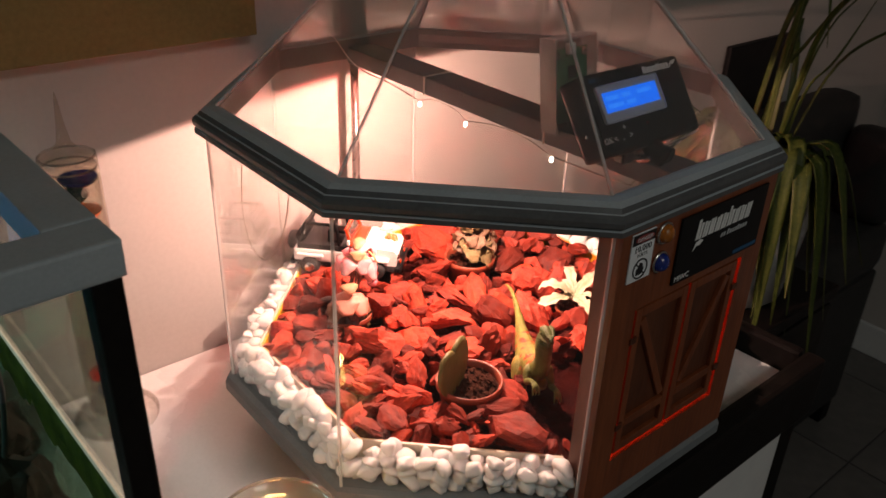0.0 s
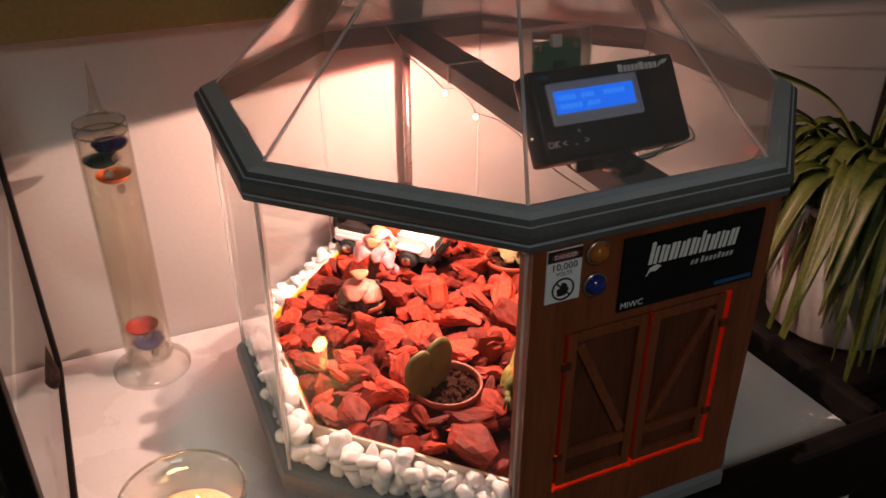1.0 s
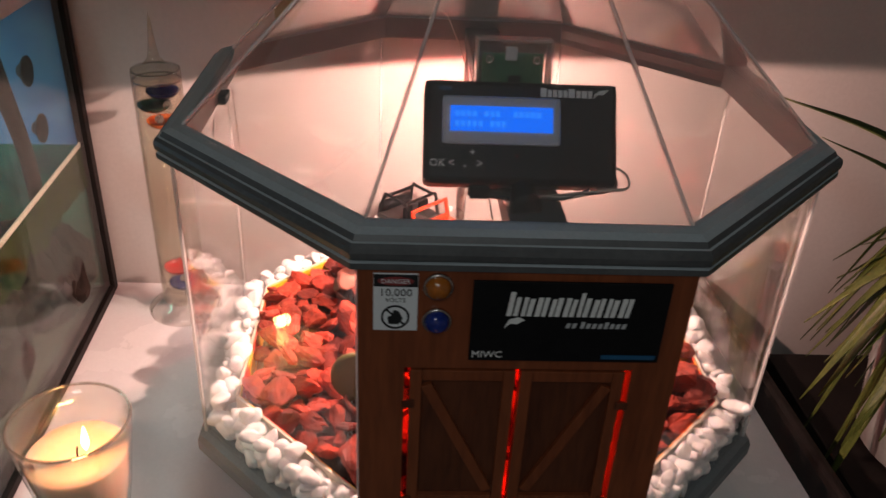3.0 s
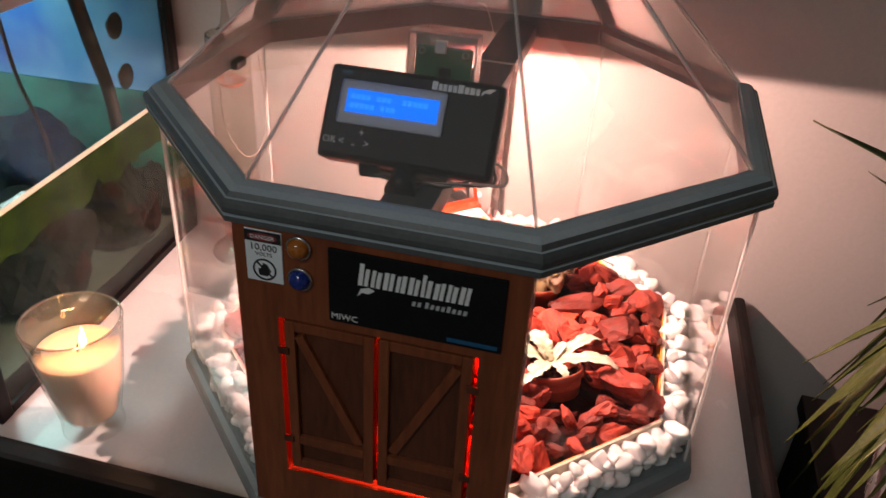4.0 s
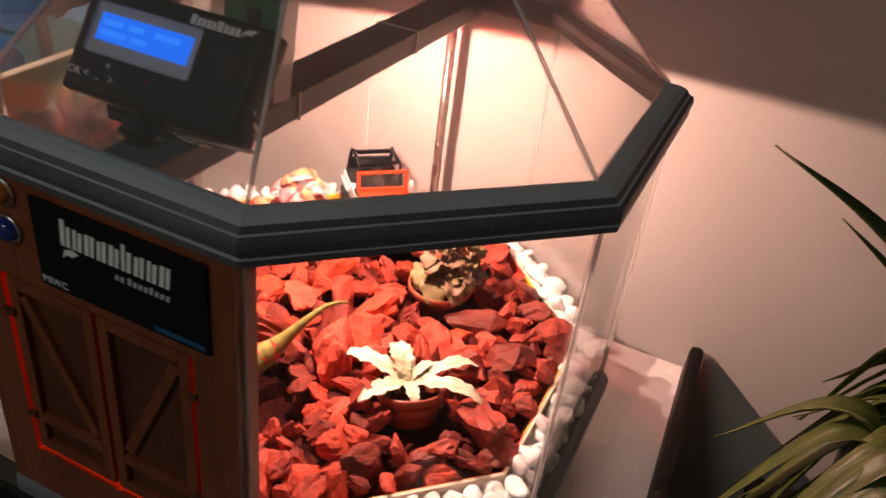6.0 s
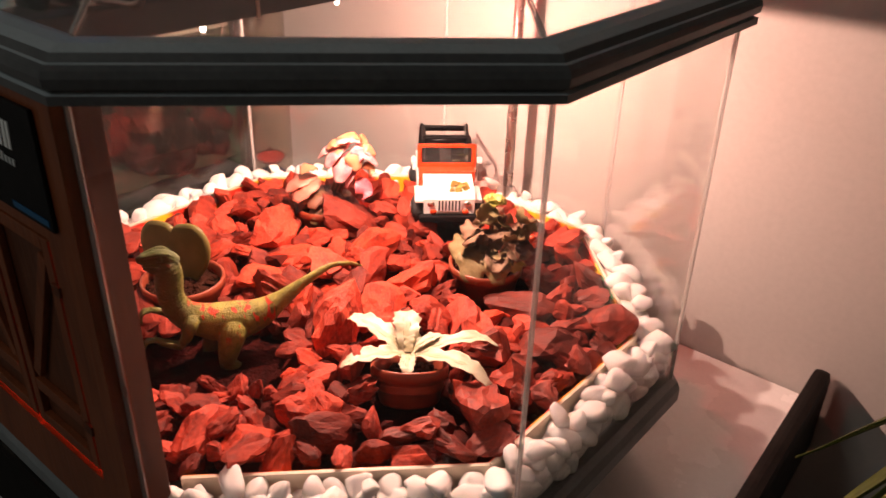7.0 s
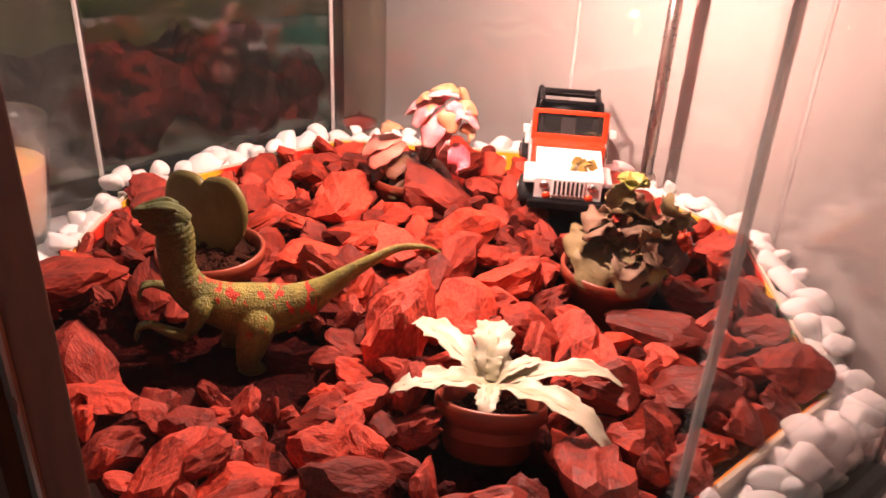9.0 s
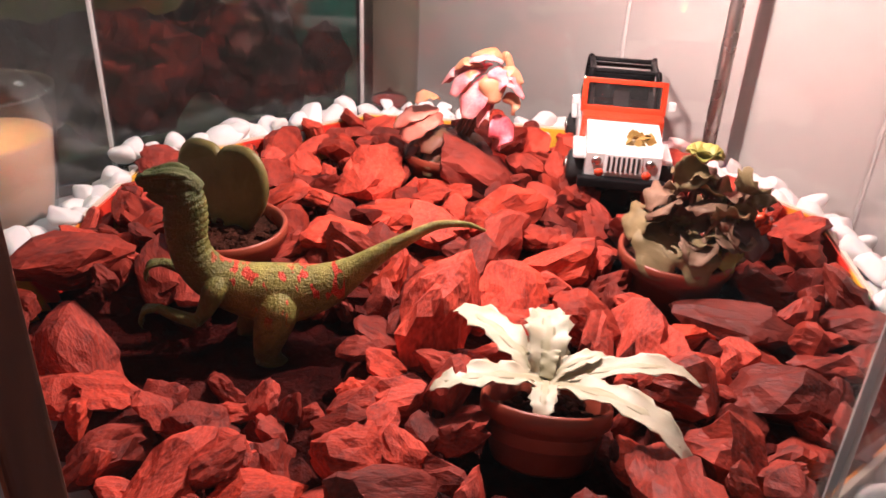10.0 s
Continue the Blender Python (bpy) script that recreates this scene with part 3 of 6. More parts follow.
def front_panel(t):
    """The wooden front: a panel with a double door, braces, warning sign, two lamps and a name plate."""
    y1 = -R_GLASS * math.cos(radians(22.5)) + 0.002
    y0 = y1 - 0.010
    x, zb, zt = 0.0997, Z_BASE + 0.001, Z_GLASS - 0.001
    ox, oz0, oz1 = 0.0712, 0.080, 0.2285
    ring = [[(-x, zb), (x, zb), (x, zt), (-x, zt)], [(-ox, oz0), (ox, oz0), (ox, oz1), (-ox, oz1)]]
    bm = bmesh.new()
    vs = [[[bm.verts.new((px, y, pz)) for px, pz in q] for q in ring] for y in (y0, y1)]
    for i in range(4):
        n = (i + 1) % 4
        for f in vs:
            bm.faces.new((f[0][i], f[0][n], f[1][n], f[1][i]))
        for k in (0, 1):
            bm.faces.new((vs[0][k][i], vs[0][k][n], vs[1][k][n], vs[1][k][i]))
    fp = part("front_panel", bm, M_WOOD, t, "brown stained wooden front with double doors")
    for s in (-1, 1):
        xi, xo = s * 0.0017, s * 0.0675
        lo, hi = min(xi, xo), max(xi, xo)
        part("door_leaf", box(lo, hi, y0 + 0.0045, y1 - 0.001, oz0 + 0.005, oz1 - 0.0006), M_WOODD, fp, "dark brown wooden door leaf")
        for q in ((lo, lo + 0.0075, oz0 + 0.005, oz1 - 0.0025), (hi - 0.0075, hi, oz0 + 0.005, oz1 - 0.0025)):
            part("door_stile", box(q[0], q[1], y0 + 0.0005, y0 + 0.0045, q[2], q[3], 0.0006), M_WOOD, fp)
        for z in (oz1 - 0.0105, oz0 + 0.030, oz0 + 0.005):
            part("door_rail", box(lo + 0.0076, hi - 0.0076, y0 + 0.0005, y0 + 0.0045, z, z + 0.008, 0.0006), M_WOOD, fp)
        a = Vector((xo - s * 0.009, 0, oz1 - 0.012))
        b = Vector((xi + s * 0.010, 0, oz0 + 0.040))
        mid, d = (a + b) / 2, (b - a)
        ang = math.degrees(math.atan2(d.z, d.x))
        part("brace", box(-d.length / 2 + 0.003, d.length / 2 - 0.003, -0.0019, 0.0019, -0.0036, 0.0036, 0.0006,
                          m=pose(mid.x, y0 + 0.0026, mid.z, 0, -ang, 0)), M_WOOD, fp, "diagonal wooden door brace")
        for z in (0.112, 0.197):
            part("hinge", box(s * 0.0685 - 0.004, s * 0.0685 + 0.004, y0 - 0.0012, y0 + 0.0008, z, z + 0.006, 0.0005), M_WOODD, fp)
    for s in (-1, 1):
        part("inner_jamb", box(s * 0.0895 - 0.0065, s * 0.0895 + 0.0065, y1 + 0.0002, y1 + 0.014, zb, zt - 0.004, 0.001), M_WOODD, fp, "dark wooden inner post")
    # unseen sheet, added so that the door slits glow red
    part("red_tint_sheet", box(-ox - 0.004, ox + 0.004, y1 + 0.0005, y1 + 0.0012, oz0 - 0.004, oz1 + 0.004), M_RED_TINT, fp, "red translucent sheet added behind the doors to tint the slits")
    # warning sign
    sx0, sx1, sz0, sz1 = -0.0905, -0.0645, 0.2575, 0.2970
    part("warning_sign", box(sx0, sx1, y0 - 0.0016, y0 - 0.0002, sz0, sz1, 0.0004), M_STICK, fp, "small white warning sign with red heading")
    part("sign_heading", box(sx0 + 0.0003, sx1 - 0.0003, y0 - 0.0020, y0 - 0.00165, sz1 - 0.0085, sz1 - 0.0003), M_INK, fp)
    bm = lathe([(0, 0), (0.0105, 0), (0.0105, 0.0004), (0, 0.0004)], 20)
    bmesh.ops.transform(bm, matrix=pose(-0.0775, y0 - 0.00205, sz1 - 0.0045, 90) @ Matrix.Diagonal((1, 0.27, 1, 1)), verts=bm.verts)
    part("heading_oval", bm, M_REDINK, fp)
    part("sign_words", text_mesh("DANGER", 0.0042, pose(-0.0775, y0 - 0.0026, sz1 - 0.0046, 90)), M_STICK, fp)
    part("sign_words", text_mesh("10,000", 0.0072, pose(-0.0775, y0 - 0.0018, sz1 - 0.0128, 90)), M_INK, fp)
    part("sign_words", text_mesh("VOLTS", 0.0040, pose(-0.0775, y0 - 0.0018, sz1 - 0.0180, 90)), M_INK, fp)
    bm = lathe([(0.0072, 0), (0.0084, 0), (0.0084, 0.0004), (0.0072, 0.0004), (0.0072, 0)], 28, m=pose(-0.0775, y0 - 0.0017, sz0 + 0.0098, 90))
    add_box(bm, -0.0075, 0.0075, -0.0002, 0.0002, -0.0006, 0.0006, m=pose(-0.0775, y0 - 0.0018, sz0 + 0.0098, 0, 45, 0))
    prism([(-0.004, -0.005), (0.002, -0.005), (0.0045, -0.001), (0.002, 0.004), (-0.001, 0.005), (-0.002, 0.001), (-0.0045, 0.0)], 0.0003, bm=bm,
          m=pose(-0.0775, y0 - 0.0019, sz0 + 0.0098))
    part("sign_symbol", bm, M_INK, fp)
    for z, mat, lab in ((0.2885, M_ORANGE, "round amber signal lamp"), (0.2645, M_BLUE, "round blue signal lamp")):
        lens = part("signal_lamp", lathe([(0.0072, 0), (0.0070, 0.0024), (0.0052, 0.0046), (0.0027, 0.0058), (0, 0.0062)], 24,
                                         m=pose(-0.0528, y0 - 0.0021, z, 90)), mat, fp, lab, True)
        part("lamp_ring", lathe([(0.0071, 0.0), (0.0088, 0.0), (0.0090, 0.0016), (0.0082, 0.0026), (0.0071, 0.0022), (0.0071, 0.0)], 28,
                                m=pose(-0.0528, y0 - 0.0001, z, 90)), M_METAL, fp, "chrome lamp ring", True)
    # name plate, its lettering as plain silver blocks
    px0, px1, pz0, pz1 = -0.0325, 0.0850, 0.2365, 0.2935
    part("name_plate", box(px0, px1, y0 - 0.0022, y0 - 0.0002, pz0, pz1, 0.0005), M_BLACKM, fp, "black name plate with silver blocks")
    cx = -0.0120
    for i in range(18):                                                    # two slanted bars for each space
        w = (0.0030, 0.0026, 0.0024, 0.0029)[i % 4]
        h = 0.0168 if i in (0, 10) else 0.0132 if i % 3 else 0.0122
        z0, lean = 0.2700, 0.0018
        part("plate_block", prism([(cx, z0), (cx + w, z0), (cx + w + lean, z0 + h), (cx + lean, z0 + h)], 0.0005, m=pose(0, y0 - 0.0027, 0)), M_SILVER, fp)
        cx += w + (0.0010 if i % 2 == 0 else 0.0019)
    for k in range(10):
        x = 0.0245 + k * 0.0036 + (0.0014 if k > 1 else 0)
        hh = 0.0046 if k in (2, 6) else 0.0034
        part("plate_bar", prism([(x, 0.2618), (x + 0.0022, 0.2618), (x + 0.0030, 0.2618 + hh), (x + 0.0008, 0.2618 + hh)], 0.0004, m=pose(0, y0 - 0.0026, 0)), M_LCDFRAME, fp)
    part("plate_mark", prism([(-0.0125, 0.2610), (-0.0090, 0.2645), (-0.0050, 0.2640), (-0.0005, 0.2672), (-0.0045, 0.2690), (-0.0100, 0.2672)], 0.0004,
                             m=pose(0, y0 - 0.0026, 0)), M_SILVER, fp)
    part("plate_bar", box(0.0490, 0.0825, y0 - 0.0027, y0 - 0.00225, 0.2390, 0.2420), M_BLUEINK, fp)
    part("plate_words", text_mesh("MIWC", 0.0068, pose(-0.0215, y0 - 0.0025, 0.2412, 90)), M_SILVER, fp)


def lid(t):
    """The grey octagonal lid frame with its clear pyramid and the bar across it."""
    a = [(R_LID - 0.0035, 0.2988), (R_LID - 0.0012, 0.2995), (R_LID - 0.0012, 0.3035), (R_LID - 0.0040, 0.3042), (R_LID - 0.0040, 0.3056),
         (R_LID - 0.0006, 0.3064), (R_LID, 0.3105), (R_LID - 0.0010, 0.3135), (R_LID - 0.0035, 0.3154), (R_LID - 0.0052, 0.3158),
         (R_LID - 0.0075, 0.3192), (R_LID - 0.0130, 0.3216), (R_LID - 0.0200, 0.3224), (R_LID - 0.0240, 0.3218),
         (R_LID - 0.0250, 0.3020), (R_LID - 0.0205, 0.3017), (R_LID - 0.0195, 0.2988)]
    thin = [(R_LID - 0.0170, 0.2988), (R_LID - 0.0140, 0.2995), (R_LID - 0.0140, 0.3035), (R_LID - 0.0170, 0.3055),
            (R_LID - 0.0190, 0.3150), (R_LID - 0.0190, 0.3218), (R_LID - 0.0240, 0.3218), (R_LID - 0.0240, 0.3150), (R_LID - 0.0195, 0.3055), (R_LID - 0.0195, 0.2988)]
    bm = bmesh.new()
    for k in range(8):
        oct_section(k, thin if k == 2 else a, bm=bm)
    bmesh.ops.remove_doubles(bm, verts=bm.verts, dist=0.00002)
    top = part("lid", bm, M_GREY, t, "grey octagonal lid frame")
    top.data.materials.append(M_GREYD)                                     # inner faces take a darker grey to stand for their shade
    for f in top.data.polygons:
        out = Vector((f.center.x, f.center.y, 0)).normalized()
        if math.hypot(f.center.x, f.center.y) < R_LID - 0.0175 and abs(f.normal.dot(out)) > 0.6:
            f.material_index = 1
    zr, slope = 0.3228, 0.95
    rt = 0.012
    zt = zr + slope * (R_RIDGE - rt)
    for k in range(8):
        a0, b0, b1, a1 = corner(k, R_RIDGE, zr), corner(k + 1, R_RIDGE, zr), corner(k + 1, rt, zt), corner(k, rt, zt)
        out = (b0 - a0).cross(a1 - a0)
        part("pyramid_pane", slab((a0, b0, b1, a1), 0.002, -out), M_DOME, top, "clear acrylic pyramid pane", shadow=False)
    for k in range(8):
        part("ridge_strip", tube([corner(k, R_RIDGE + 0.0006, zr), corner(k, rt, zt + 0.0006)], 0.0013, 6), M_EDGE, top, "whitish glued ridge", shadow=False)
    part("pyramid_cap", oct_prism(0.016, zt - 0.004, zt + 0.010, 0.010), M_GREY, top)
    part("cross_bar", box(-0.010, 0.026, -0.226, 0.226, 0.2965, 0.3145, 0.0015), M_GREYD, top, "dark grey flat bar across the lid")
    for y in (0.085, -0.085):
        part("cable_tie", box(-0.0112, 0.0272, y - 0.0012, y + 0.0012, 0.2955, 0.3156, 0.0004), M_WIRE, top, "pale cable tie")
    return top


def led_string():
    t = thing("led_string", "string of small white lights on pale wire under the bar", "lights")
    for i, (x, y, z) in enumerate(LED_AT):
        part("bulb", lathe([(0, 0.0040), (0.0013, 0.0043), (0.0019, 0.0058), (0.0017, 0.0085), (0, 0.0100)], 12, m=pose(x, y, z)), M_LED, t, "", True)
    for (x, y, z), (x2, y2, z2) in zip(LED_AT, LED_AT[1:]):
        part("wire", tube([(x, y, z + 0.010), (x + 0.004, (y + y2) / 2 + 0.02, 0.2945), (x2 + 0.001, (y + y2) / 2 - 0.02, 0.2955), (x2, y2, z2 + 0.010)], 0.0004, 5, n=14),
             M_WIRE, t)
    x, y, z = LED_AT[0]
    part("wire", tube([(x, y, z + 0.010), (-0.012, 0.14, 0.294), (-0.016, 0.20, 0.300), (-0.03, 0.219, 0.328), (-0.04, 0.215, 0.334)], 0.0006, 5, n=16), M_WIRE, t)
    x, y, z = LED_AT[-1]
    part("wire", tube([(x, y, z + 0.010), (-0.014, -0.15, 0.291), (-0.014, -0.19, 0.294), (-0.008, -0.205, 0.2965)], 0.0006, 5, n=12), M_WIRE, t)


def side_cable():
    t = thing("cable", "thin pale looped cable hanging inside the terrarium", "cable")
    part("wire", tube([(-0.228, -0.02, 0.297), (-0.231, -0.012, 0.25), (-0.230, 0.02, 0.205), (-0.229, 0.055, 0.20), (-0.228, 0.07, 0.235), (-0.228, 0.06, 0.297)], 0.0005, 6, n=30), M_CABLE, t)
    part("clip", box(-0.232, -0.222, 0.005, 0.025, 0.300, 0.308, 0.002), M_BLACK, t)


def display_unit():
    """A small black box on a neck, its screen lit blue; its face leans back by about 34 degrees."""
    t = thing("display_unit", "small black control box with a lit blue screen on the bar", "display")
    t.matrix_basis = pose(-0.0020, -0.1775, 0.3565, -34, 0, 0)
    w, h, d = 0.0605, 0.0325, 0.023
    part("case", box(-w, w, 0, d, -h, h, 0.0045), M_BLACK, t, "", True)
    part("face", box(-w + 0.004, w - 0.004, -0.0006, 0.0004, -h + 0.004, h - 0.004), M_BLACKM, t)
    bez = part("bezel", box(-0.0495, 0.0235, -0.0022, -0.0007, -0.0085, 0.0212, 0.0025), M_LCDFRAME, t, "grey screen bezel")
    part("screen", box(-0.0445, 0.0190, -0.0028, -0.00225, -0.0005, 0.0152), M_LCD, t, "lit blue screen")
    for z, cells in ((0.0086, (0, 1, 2, 3, 5, 6, 7, 10, 11, 12, 13, 14)), (0.0024, (0, 1, 2, 3, 4, 6, 7, 8))):
        for c in cells:
            x = -0.0415 + c * 0.0036
            part("screen_bar", box(x, x + 0.0024, -0.0031, -0.00285, z, z + 0.0034), M_LCDTXT, t)
    part("button_mark", text_mesh("OK", 0.0068, pose(-0.0520, -0.0012, -0.0205, 90)), M_SILVER, t)
    part("button_mark", text_mesh("<", 0.0075, pose(-0.0435, -0.0012, -0.0205, 90)), M_SILVER, t)
    part("button_mark", text_mesh("-", 0.0075, pose(-0.0350, -0.0012, -0.0215, 90)), M_SILVER, t)
    part("button_mark", text_mesh(">", 0.0075, pose(-0.0260, -0.0012, -0.0205, 90)), M_SILVER, t)
    part("button_mark", text_mesh("+", 0.0075, pose(-0.0305, -0.0012, -0.0135, 90)), M_SILVER, t)
    x = 0.0115
    for i, bw in enumerate((0.0042, 0.0028, 0.0030, 0.0030, 0.0030, 0.0044, 0.0032, 0.0038, 0.0028)):
        hh = 0.0056 if i in (0, 5) else 0.0045
        part("title_block", box(x, x + bw * 0.86, -0.0011, -0.00065, 0.0225, 0.0225 + hh), M_SILVER, t)
        x += bw + 0.0003
    part("title_mark", prism([(0.0445, 0.0222), (0.0475, 0.0250), (0.0505, 0.0246), (0.0545, 0.0282), (0.0490, 0.0276), (0.0455, 0.0256)], 0.0004, m=pose(0, -0.0011, 0)), M_SILVER, t)
    part("label_bar", box(-0.0515, -0.0440, -0.0011, -0.00065, 0.0250, 0.0274), M_BLUEINK, t)
    for i in range(9):
        a = 2 * math.pi * i / 9
        part("speaker_hole", lathe([(0, 0), (0.0007, 0), (0.0007, 0.0004), (0, 0.0004)], 8, m=pose(0.0400 + 0.006 * math.cos(a), -0.0007, 0.002 + 0.006 * math.sin(a), 90)), M_GREYD, t)
    part("status_light", lathe([(0, 0), (0.0009, 0), (0.0009, 0.0006), (0, 0.0008)], 8, m=pose(-0.003, -0.0007, -0.0150, 90)), M_JRED, t)
    part("neck", tube([(0.002, 0.008, -h + 0.002), (0.002, 0.004, -0.040), (0.003, -0.002, -0.0475)], [0.0075, 0.0085, 0.0105], 14, n=8), M_BLACK, t, "", True)
    part("collar", lathe([(0, -0.0455), (0.0120, -0.0455), (0.0120, -0.0405), (0, -0.0405)], 18, m=pose(0.003, -0.001, 0, 20)), M_METAL, t, "dull metal collar", True)
    for s in (-1, 1):
        part("case_screw", lathe([(0, 0), (0.0016, 0), (0.0014, 0.0010), (0, 0.0012)], 10, m=pose(s * (w - 0.0002), 0.010, -0.012, 0, 90 * s, 0)), M_METAL, t)


def control_wires():
    t = thing("wire_bundle", "loose dark and pale wires behind the control box", "wires")
    rnd = random.Random(5)
    for i in range(4):
        x = 0.022 + 0.008 * i
        part("wire", tube([(0.012, -0.185, 0.316), (x + 0.006, -0.190, 0.318 + 0.002 * i), (x + 0.022, -0.186, 0.325), (x + 0.016, -0.178, 0.334), (0.02 + 0.003 * i, -0.165, 0.335)],
                          0.0010, 6, n=18), M_WIRE if i % 2 else M_WIREB, t)
    for i in range(5):
        y = -0.187 + 0.006 * i
        part("wire", tube([(-0.003, y, 0.3155), (-0.022 - 0.003 * i, y - 0.002, 0.319), (-0.032, y + 0.003, 0.325 + 0.002 * i), (-0.020, y + 0.010, 0.330), (-0.006, y + 0.014, 0.322)],
                          0.0015, 6, n=18), M_WIREB, t)
    part("connector", box(-0.033, -0.020, -0.190, -0.180, 0.316, 0.325, 0.001), M_BLACK, t)
    part("connector_pin", box(-0.034, -0.0312, -0.1885, -0.1815, 0.3175, 0.3235, 0.0006), M_METAL, t)


def board_case():
    """A small green circuit board, upright in a clear case behind the control box."""
    t = thing("circuit_board_case", "green circuit board in a clear plastic case", "circuit board")
    t.matrix_basis = pose(0.0, -0.104, 0.3148, -8, 0, 0)
    for nm, q in (("case_front", (-0.026, 0.026, -0.0105, -0.0090, 0.0, 0.078)), ("case_back", (-0.026, 0.026, 0.0090, 0.0105, 0.0, 0.078)),
                  ("case_side", (-0.026, -0.0245, -0.0089, 0.0089, 0.0, 0.078)), ("case_side", (0.0245, 0.026, -0.0089, 0.0089, 0.0, 0.078)),
                  ("case_top", (-0.0244, 0.0244, -0.0089, 0.0089, 0.0765, 0.078))):
        part(nm, box(*q), M_EDGE if nm in ("case_top", "case_side") else M_THIN, t, "clear plastic case wall", shadow=False)
    b = part("board", box(-0.0215, 0.0215, -0.001, 0.001, 0.006, 0.068, 0.0006), M_PCB, t, "green circuit board")
    for x in (-0.0165, 0.0165):
        part("screw", lathe([(0.0014, 0), (0.0032, 0), (0.0032, 0.0012), (0.0014, 0.0012), (0.0014, 0)], 16, m=pose(x, -0.0012, 0.0635, 90)), M_METAL, t, "", True)
    part("chip", box(-0.003, 0.006, -0.0030, -0.0011, 0.043, 0.053, 0.0003), M_BLACK, t)
    part("connector", box(-0.006, 0.002, -0.0060, -0.0011, 0.0635, 0.0725, 0.0005), M_STICK, t)
    for i in range(6):
        part("component", box(-0.018 + i * 0.006, -0.0155 + i * 0.006, -0.0022, -0.0011, 0.030 + 0.004 * (i % 3), 0.034 + 0.004 * (i % 3)), M_BLACK if i % 2 else M_METAL, t)
    part("cable", tube([(0.004, 0.004, 0.0), (0.010, 0.012, 0.006), (0.022, 0.02, 0.003), (0.020, 0.05, 0.001)], 0.0014, 6, n=16), M_WIREB, t)


# ---- things inside ----
def pot(t, r, h, mat=M_TERRA, lip=0.0022, lean=None):
    """A tapered nursery pot, its rim at z = 0; lean tips it over."""
    prof = [(0, -h), (r * 0.74, -h), (r * 0.80, -h + 0.002), (r * 0.95, -0.008), (r + lip * 0.4, -0.0075), (r + lip * 0.5, -0.001), (r, 0),
            (r - 0.0016, -0.001), (r * 0.93, -0.010), (r * 0.90, -0.016)]
    part("pot", lathe(prof, 32, m=lean), mat, t, "reddish-brown plastic plant pot", True)
    rnd = random.Random(int(r * 1e5))
    bm = bmesh.new()
    bmesh.ops.create_grid(bm, x_segments=16, y_segments=16, size=r * 0.92)
    for v in bm.verts:
        d = max(abs(v.co.x), abs(v.co.y))
        q = math.hypot(v.co.x, v.co.y)
        if q > 1e-9:
            v.co.x, v.co.y = v.co.x * d / q, v.co.y * d / q
        v.co.z = -0.0085 + 0.0035 * noise.noise(v.co * 180) + 0.003 * (1 - q / r)
    for i in range(40):
        a, q = rnd.uniform(0, 6.28), r * 0.86 * math.sqrt(rnd.random())
        s = rnd.uniform(0.0012, 0.0030)
        bmesh.ops.create_icosphere(bm, subdivisions=1, radius=s, matrix=pose(q * math.cos(a), q * math.sin(a), -0.0055, rnd.uniform(0, 90), 0, rnd.uniform(0, 90))
                                   @ Matrix.Diagonal((1.3, 1, 0.7, 1)))
    if lean:
        bmesh.ops.transform(bm, matrix=lean, verts=bm.verts)
    part("soil", bm, M_SOIL, t, "dark potting soil")


def blade(line, widths, ripple=0.0, waves=5, cup=0.15, thick=0.0009, seed=0, up=(0, 0, 1), across=4, bm=None):
    """A leaf along a line: its width at each point, wavy margins, cupped across, a little thick."""
    rnd = random.Random(seed)
    n = 16
    full = smooth_line([(*p, w) for p, w in zip(line, widths)], n)
    pts, ws = [Vector(p[:3]) for p in full], [max(p[3], 0.0003) for p in full]
    bm = bm or bmesh.new()
    rows_t, rows_b = [], []
    ph = rnd.uniform(0, 6.28)
    for i, p in enumerate(pts):
        d = (pts[min(i + 1, n)] - pts[max(i - 1, 0)]).normalized()
        side = d.cross(Vector(up))
        side = side.normalized() if side.length > 1e-4 else Vector((1, 0, 0))
        nrm = side.cross(d).normalized()
        top, bot = [], []
        for j in range(across + 1):
            u = j / across * 2 - 1
            edge = abs(u) ** 2
            wob = ripple * edge * math.sin(ph + (i / n) * waves * 6.28 + (2.0 if u > 0 else 0))
            w = ws[i] * (1 + 0.13 * edge * min(1, ripple / 0.002) * math.sin(ph * 2 + i / n * waves * 9))
            q = p + side * u * w + nrm * (cup * ws[i] * u * u + wob)
            top.append(bm.verts.new(q + nrm * thick * 0.5 * (1 - 0.7 * edge)))
            bot.append(bm.verts.new(q - nrm * thick * 0.5 * (1 - 0.7 * edge)))
        rows_t.append(top)
        rows_b.append(bot)
    for R, flip in ((rows_t, False), (rows_b, True)):
        for a, b in zip(R, R[1:]):
            for j in range(across):
                f = (a[j], a[j + 1], b[j + 1], b[j])
                bm.faces.new(f[::-1] if flip else f)
    for i in range(n):
        for j in (0, across):
            bm.faces.new((rows_t[i][j], rows_b[i][j], rows_b[i + 1][j], rows_t[i + 1][j]))
    for i in (0, n):
        for j in range(across):
            bm.faces.new((rows_t[i][j], rows_t[i][j + 1], rows_b[i][j + 1], rows_b[i][j]))
    return bm


